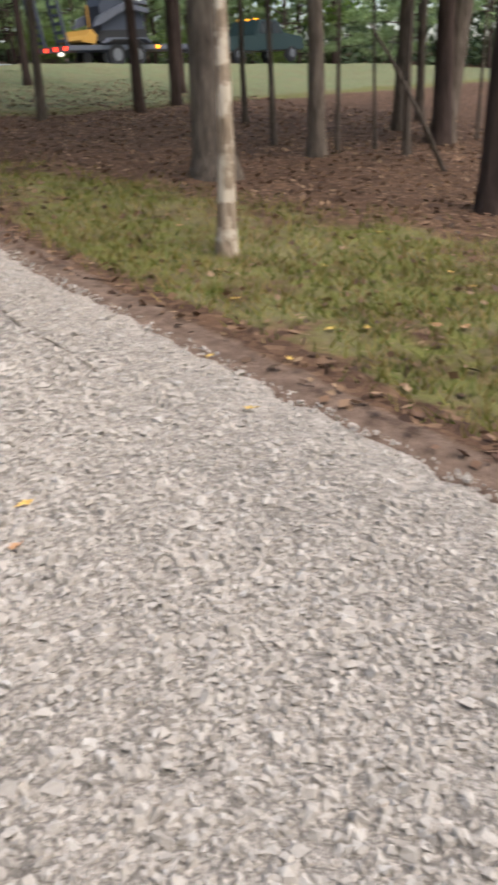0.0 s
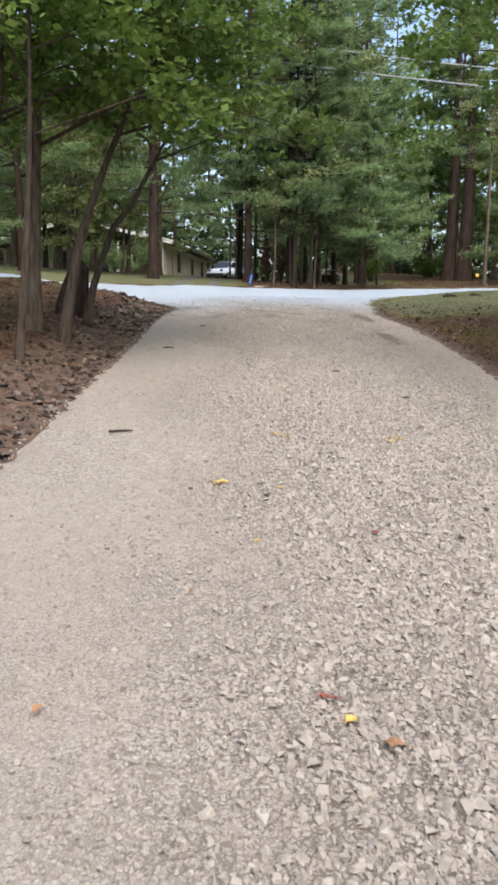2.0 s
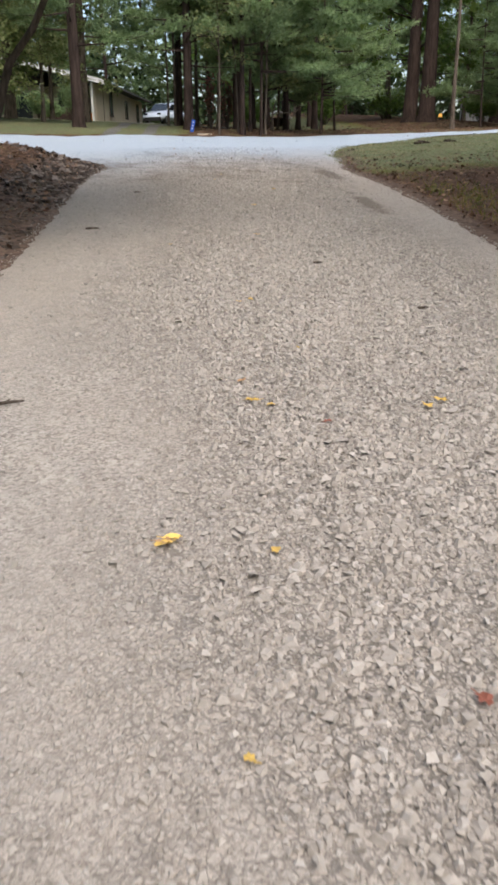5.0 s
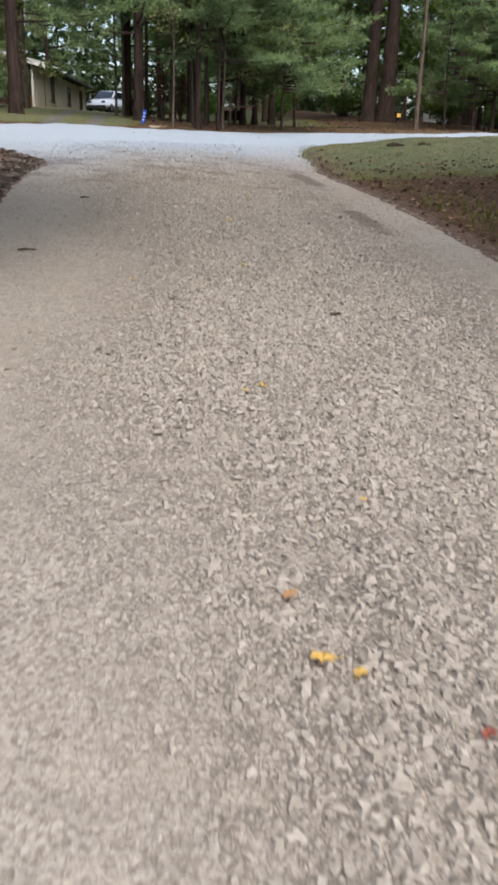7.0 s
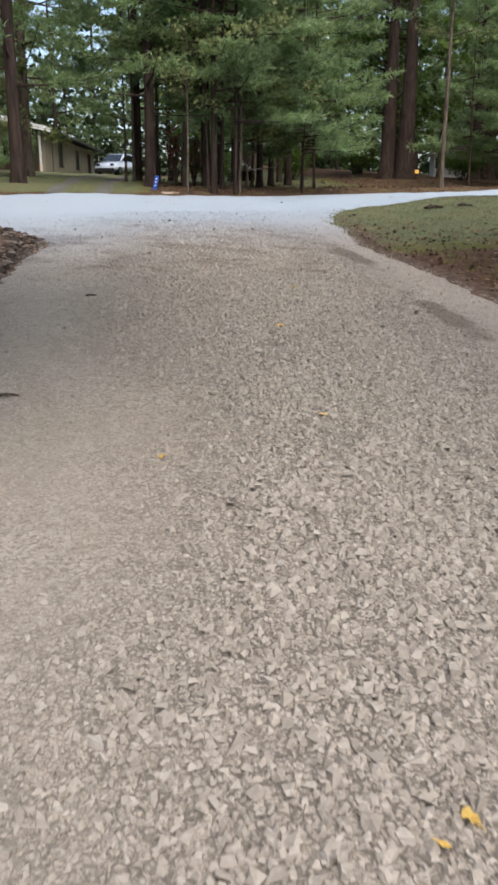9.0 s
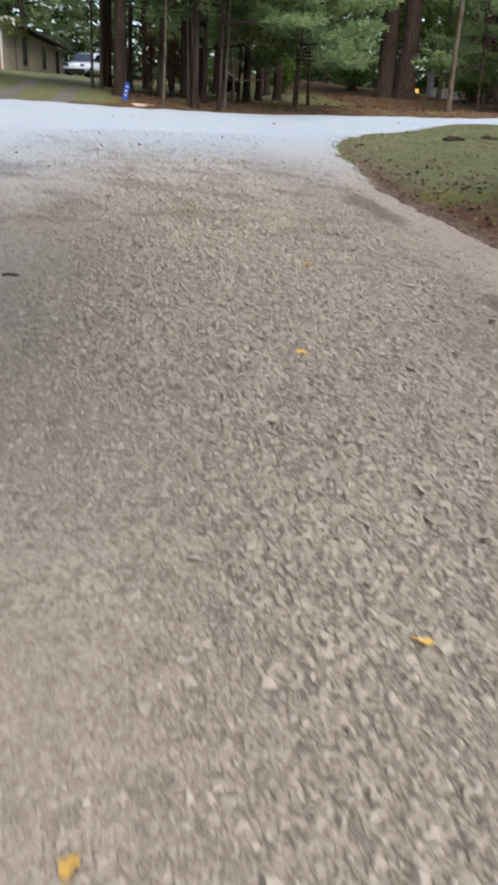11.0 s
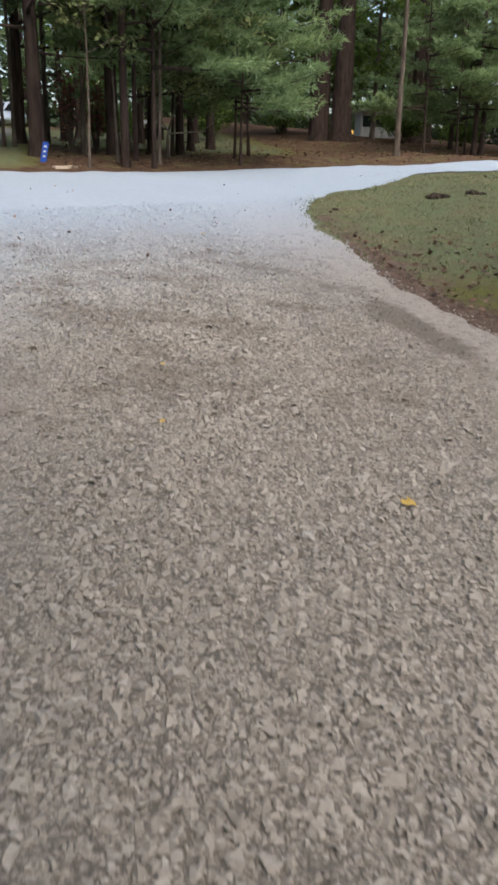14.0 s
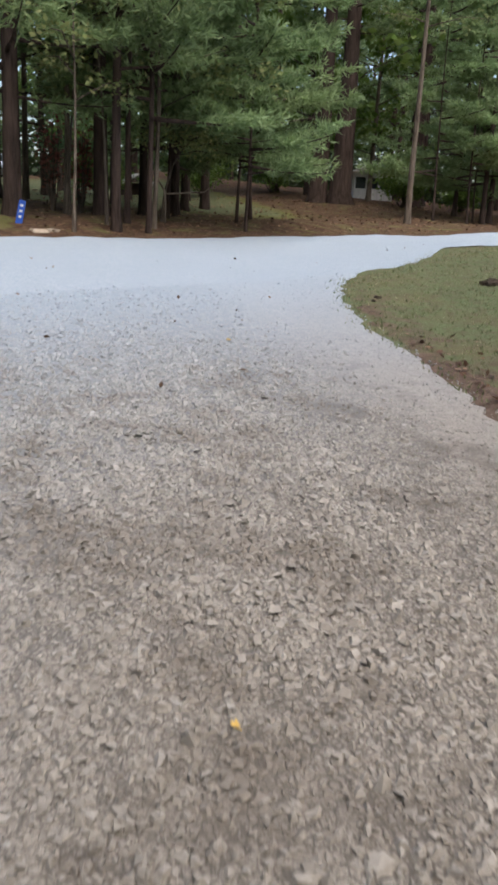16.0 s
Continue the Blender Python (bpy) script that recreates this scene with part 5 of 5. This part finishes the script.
def dirt_clod(x, y, size, seed):
    """A lump of dug earth lying on the lawn."""
    rnd = random.Random(seed)
    bm = bmesh.new()
    bmesh.ops.create_icosphere(bm, subdivisions=3, radius=1.0)
    for v in bm.verts:
        k = 1 + 0.35 * math.sin(v.co.x * 5 + seed) * math.cos(v.co.y * 6) + rnd.uniform(-0.12, 0.12)
        v.co = Vector((v.co.x * size * k, v.co.y * size * 0.7 * k, v.co.z * size * 0.42 * k))
    ob = part("dirt_clod", bm, SODDEN)
    ob.matrix_world = Matrix.Translation(at(x, y, size * 0.15)) @ Matrix.Rotation(rnd.uniform(0, 6), 4, "Z")
    return tagged(ob, "dark lump of dug earth on the lawn", "earth clod", "earth clods on the lawn")


for i, (x, y, size) in enumerate(((6.4, 26.6, 0.16), (6.62, 26.7, 0.10), (7.3, 27.0, 0.13), (7.45, 26.9, 0.08), (4.35, 26.0, 0.05), (4.2, 25.8, 0.04))):
    dirt_clod(x, y, size, i)


def pump_house():
    """A knee-high weathered shelter glimpsed between the trunks."""
    ob = new("pump_house")
    ob.matrix_world = Matrix.Translation(at(5.35, 50.5, -0.02)) @ Matrix.Rotation(radians(14), 4, "Z")
    for x in (-0.58, 0.5):
        bm = bmesh.new()
        box(bm, x, -0.4, -0.1, x + 0.08, 0.4, 0.5, 0.006)
        part("side_panel", bm, DARKWOOD, ob)
    bm = bmesh.new()
    box(bm, -0.5, 0.32, -0.1, 0.5, 0.39, 0.5, 0.006)
    part("back_panel", bm, DARKWOOD, ob)
    for side in (-1, 1):
        bm = bmesh.new()
        slab(bm, [(side * 0.74, 0.42), (0.0, 0.78), (0.0, 0.84), (side * 0.76, 0.47)], -0.55, 0.5)
        part("roof_panel", bm, GREYBOARD, ob, "pale weathered roof board")
    return tagged(ob, "small dark shelter with a pale weathered roof beneath pines", "shelter")


GREYBOARD = planks_material("weathered grey board", (0.42, 0.41, 0.39))
pump_house()


def pale_rock(x, y, length, seed):
    """A flat pale stone lying on the verge."""
    rnd = random.Random(seed)
    bm = bmesh.new()
    box(bm, -length / 2, -0.1, -0.03, length / 2, 0.1, 0.035, 0.012)
    for v in bm.verts:
        v.co += Vector((rnd.uniform(-0.03, 0.03), rnd.uniform(-0.02, 0.02), rnd.uniform(-0.008, 0.008)))
    ob = part("flat_stone", bm, STONE_PALE)
    ob.matrix_world = Matrix.Translation(at(x, y)) @ Matrix.Rotation(rnd.uniform(0.3, 0.7), 4, "Z")
    return tagged(ob, "flat pale tan stone lying at the road's edge", "stone", "stones at the road's edge")


STONE_PALE = planks_material("pale tan stone", (0.52, 0.43, 0.33), 12)
pale_rock(0.45, 30.25, 0.26, 4)
pale_rock(0.68, 30.4, 0.14, 5)


def spray_tree(x, y, reach, height, seed):
    """A stem arching over, with a drooping spray of small pale leaves."""
    pts = [Vector((reach * q * q, 0.15 * q, height * (q - 0.22 * q ** 3))) for q in (0, 0.25, 0.5, 0.75, 1.0)]
    tree = leafy_tree(seed, r=0.03, crown_from=height * 0.55, spread=1.0, limbs=9, leaves=1500, bark=THINBARK, leaf=YELLOWING, size=0.07, pts=pts)
    return set_down(tree, x, y, label="slender understorey tree with a drooping pale yellow-green spray", group="yellowing trees")


spray_tree(3.0, 33.1, 0.9, 2.3, 470)
spray_tree(1.75, 31.9, -0.4, 5.6, 471)
spray_tree(1.2, 33.2, 0.5, 4.8, 472)


def road_debris():
    """Dry leaf scraps and bits of bark blown over the road and the mouth of the driveway."""
    nr = np.random.default_rng(58)
    n = 110
    x = nr.uniform(-4.0, 9.0, n)
    y = road_y(x) + nr.uniform(-6.5, 1.9, n)
    keep = (x < drive_r(y) - 0.1) & (x > drive_l(y) + 0.2)
    x, y = x[keep], y[keep]
    C = np.stack([x, y, land(x, y) + 0.05 * (np.abs(y - road_y(x)) < 1.6) + 0.008], -1)
    V, F = leaf_cards(nr, C, 0.05)
    return tagged(arrays("road_debris", V, F, LITTER), "dark dry leaf scraps scattered over the pale road", "leaves", kind="stuff")


road_debris()


def washed_groove():
    """A thin wavering line that rain has cut into the driveway's fines."""
    rnd = random.Random(14)
    V, F = [], []
    for i in range(64):
        q = i / 63
        y = 3.3 + 3.4 * q
        x = 1.75 + 0.2 * q + 0.025 * math.sin(q * 17) + rnd.uniform(-0.008, 0.008)
        w = 0.007 * (0.4 + rnd.random()) * (1 if rnd.random() < 0.85 else 0.2)
        for k in (-1, 1):
            V.append((x + k * w, y, float(land(x, y)) + 0.012))
    for i in range(63):
        F.append((2 * i, 2 * i + 1, 2 * i + 3, 2 * i + 2))
    return tagged(arrays("washed_groove", V, F, SODDEN), "thin dark groove washed into the driveway gravel", "groove", kind="structure")


washed_groove()


LANTERN = lamp_material("amber lantern", (0.75, 0.42, 0.1), 0.5)


def yard_lamp(x, y, height):
    """A lit amber lantern on a low post under the pines."""
    ob = new("yard_lamp")
    bm = bmesh.new()
    tube(bm, [(0, 0, -0.2), (0, 0, height - 0.16)], [0.04, 0.035], 8)
    part("post", bm, DARKSTEEL, ob)
    bm = bmesh.new()
    box(bm, -0.08, -0.08, height - 0.16, 0.08, 0.08, height + 0.02, 0.02)
    part("lantern", bm, LANTERN, ob, "glowing amber lantern")
    bm = bmesh.new()
    box(bm, -0.1, -0.1, height + 0.02, 0.1, 0.1, height + 0.05, 0.01)
    part("cap", bm, DARKSTEEL, ob)
    ob.matrix_world = Matrix.Translation(at(x, y))
    return tagged(ob, "low dark garden lamp with a glowing amber lantern", "lamp")


yard_lamp(14.3, 49.55, 0.3)


def leaning_pole(foot, reach, height):
    """A thin dead stem propped aslant in the litter."""
    bm = bmesh.new()
    pts = [Vector((reach[0] * q, reach[1] * q, height * q + 0.12 * math.sin(3 * q))) for q in (-0.03, 0.25, 0.5, 0.75, 1.0)]
    tube(bm, pts, [0.04, 0.036, 0.03, 0.024, 0.012], 7, random.Random(9), 0.1)
    tube(bm, [pts[3], pts[3] + Vector((0.25, 0.1, 0.3))], [0.014, 0.005], 5)
    ob = part("dead_sapling", bm, THINBARK, smooth_shade=True)
    ob.matrix_world = Matrix.Translation(at(*foot))
    return tagged(ob, "thin bare dead sapling leaning aslant above leaf litter", "sapling")


leaning_pole((9.54, 6.99), (-0.75, 0.75), 1.9)
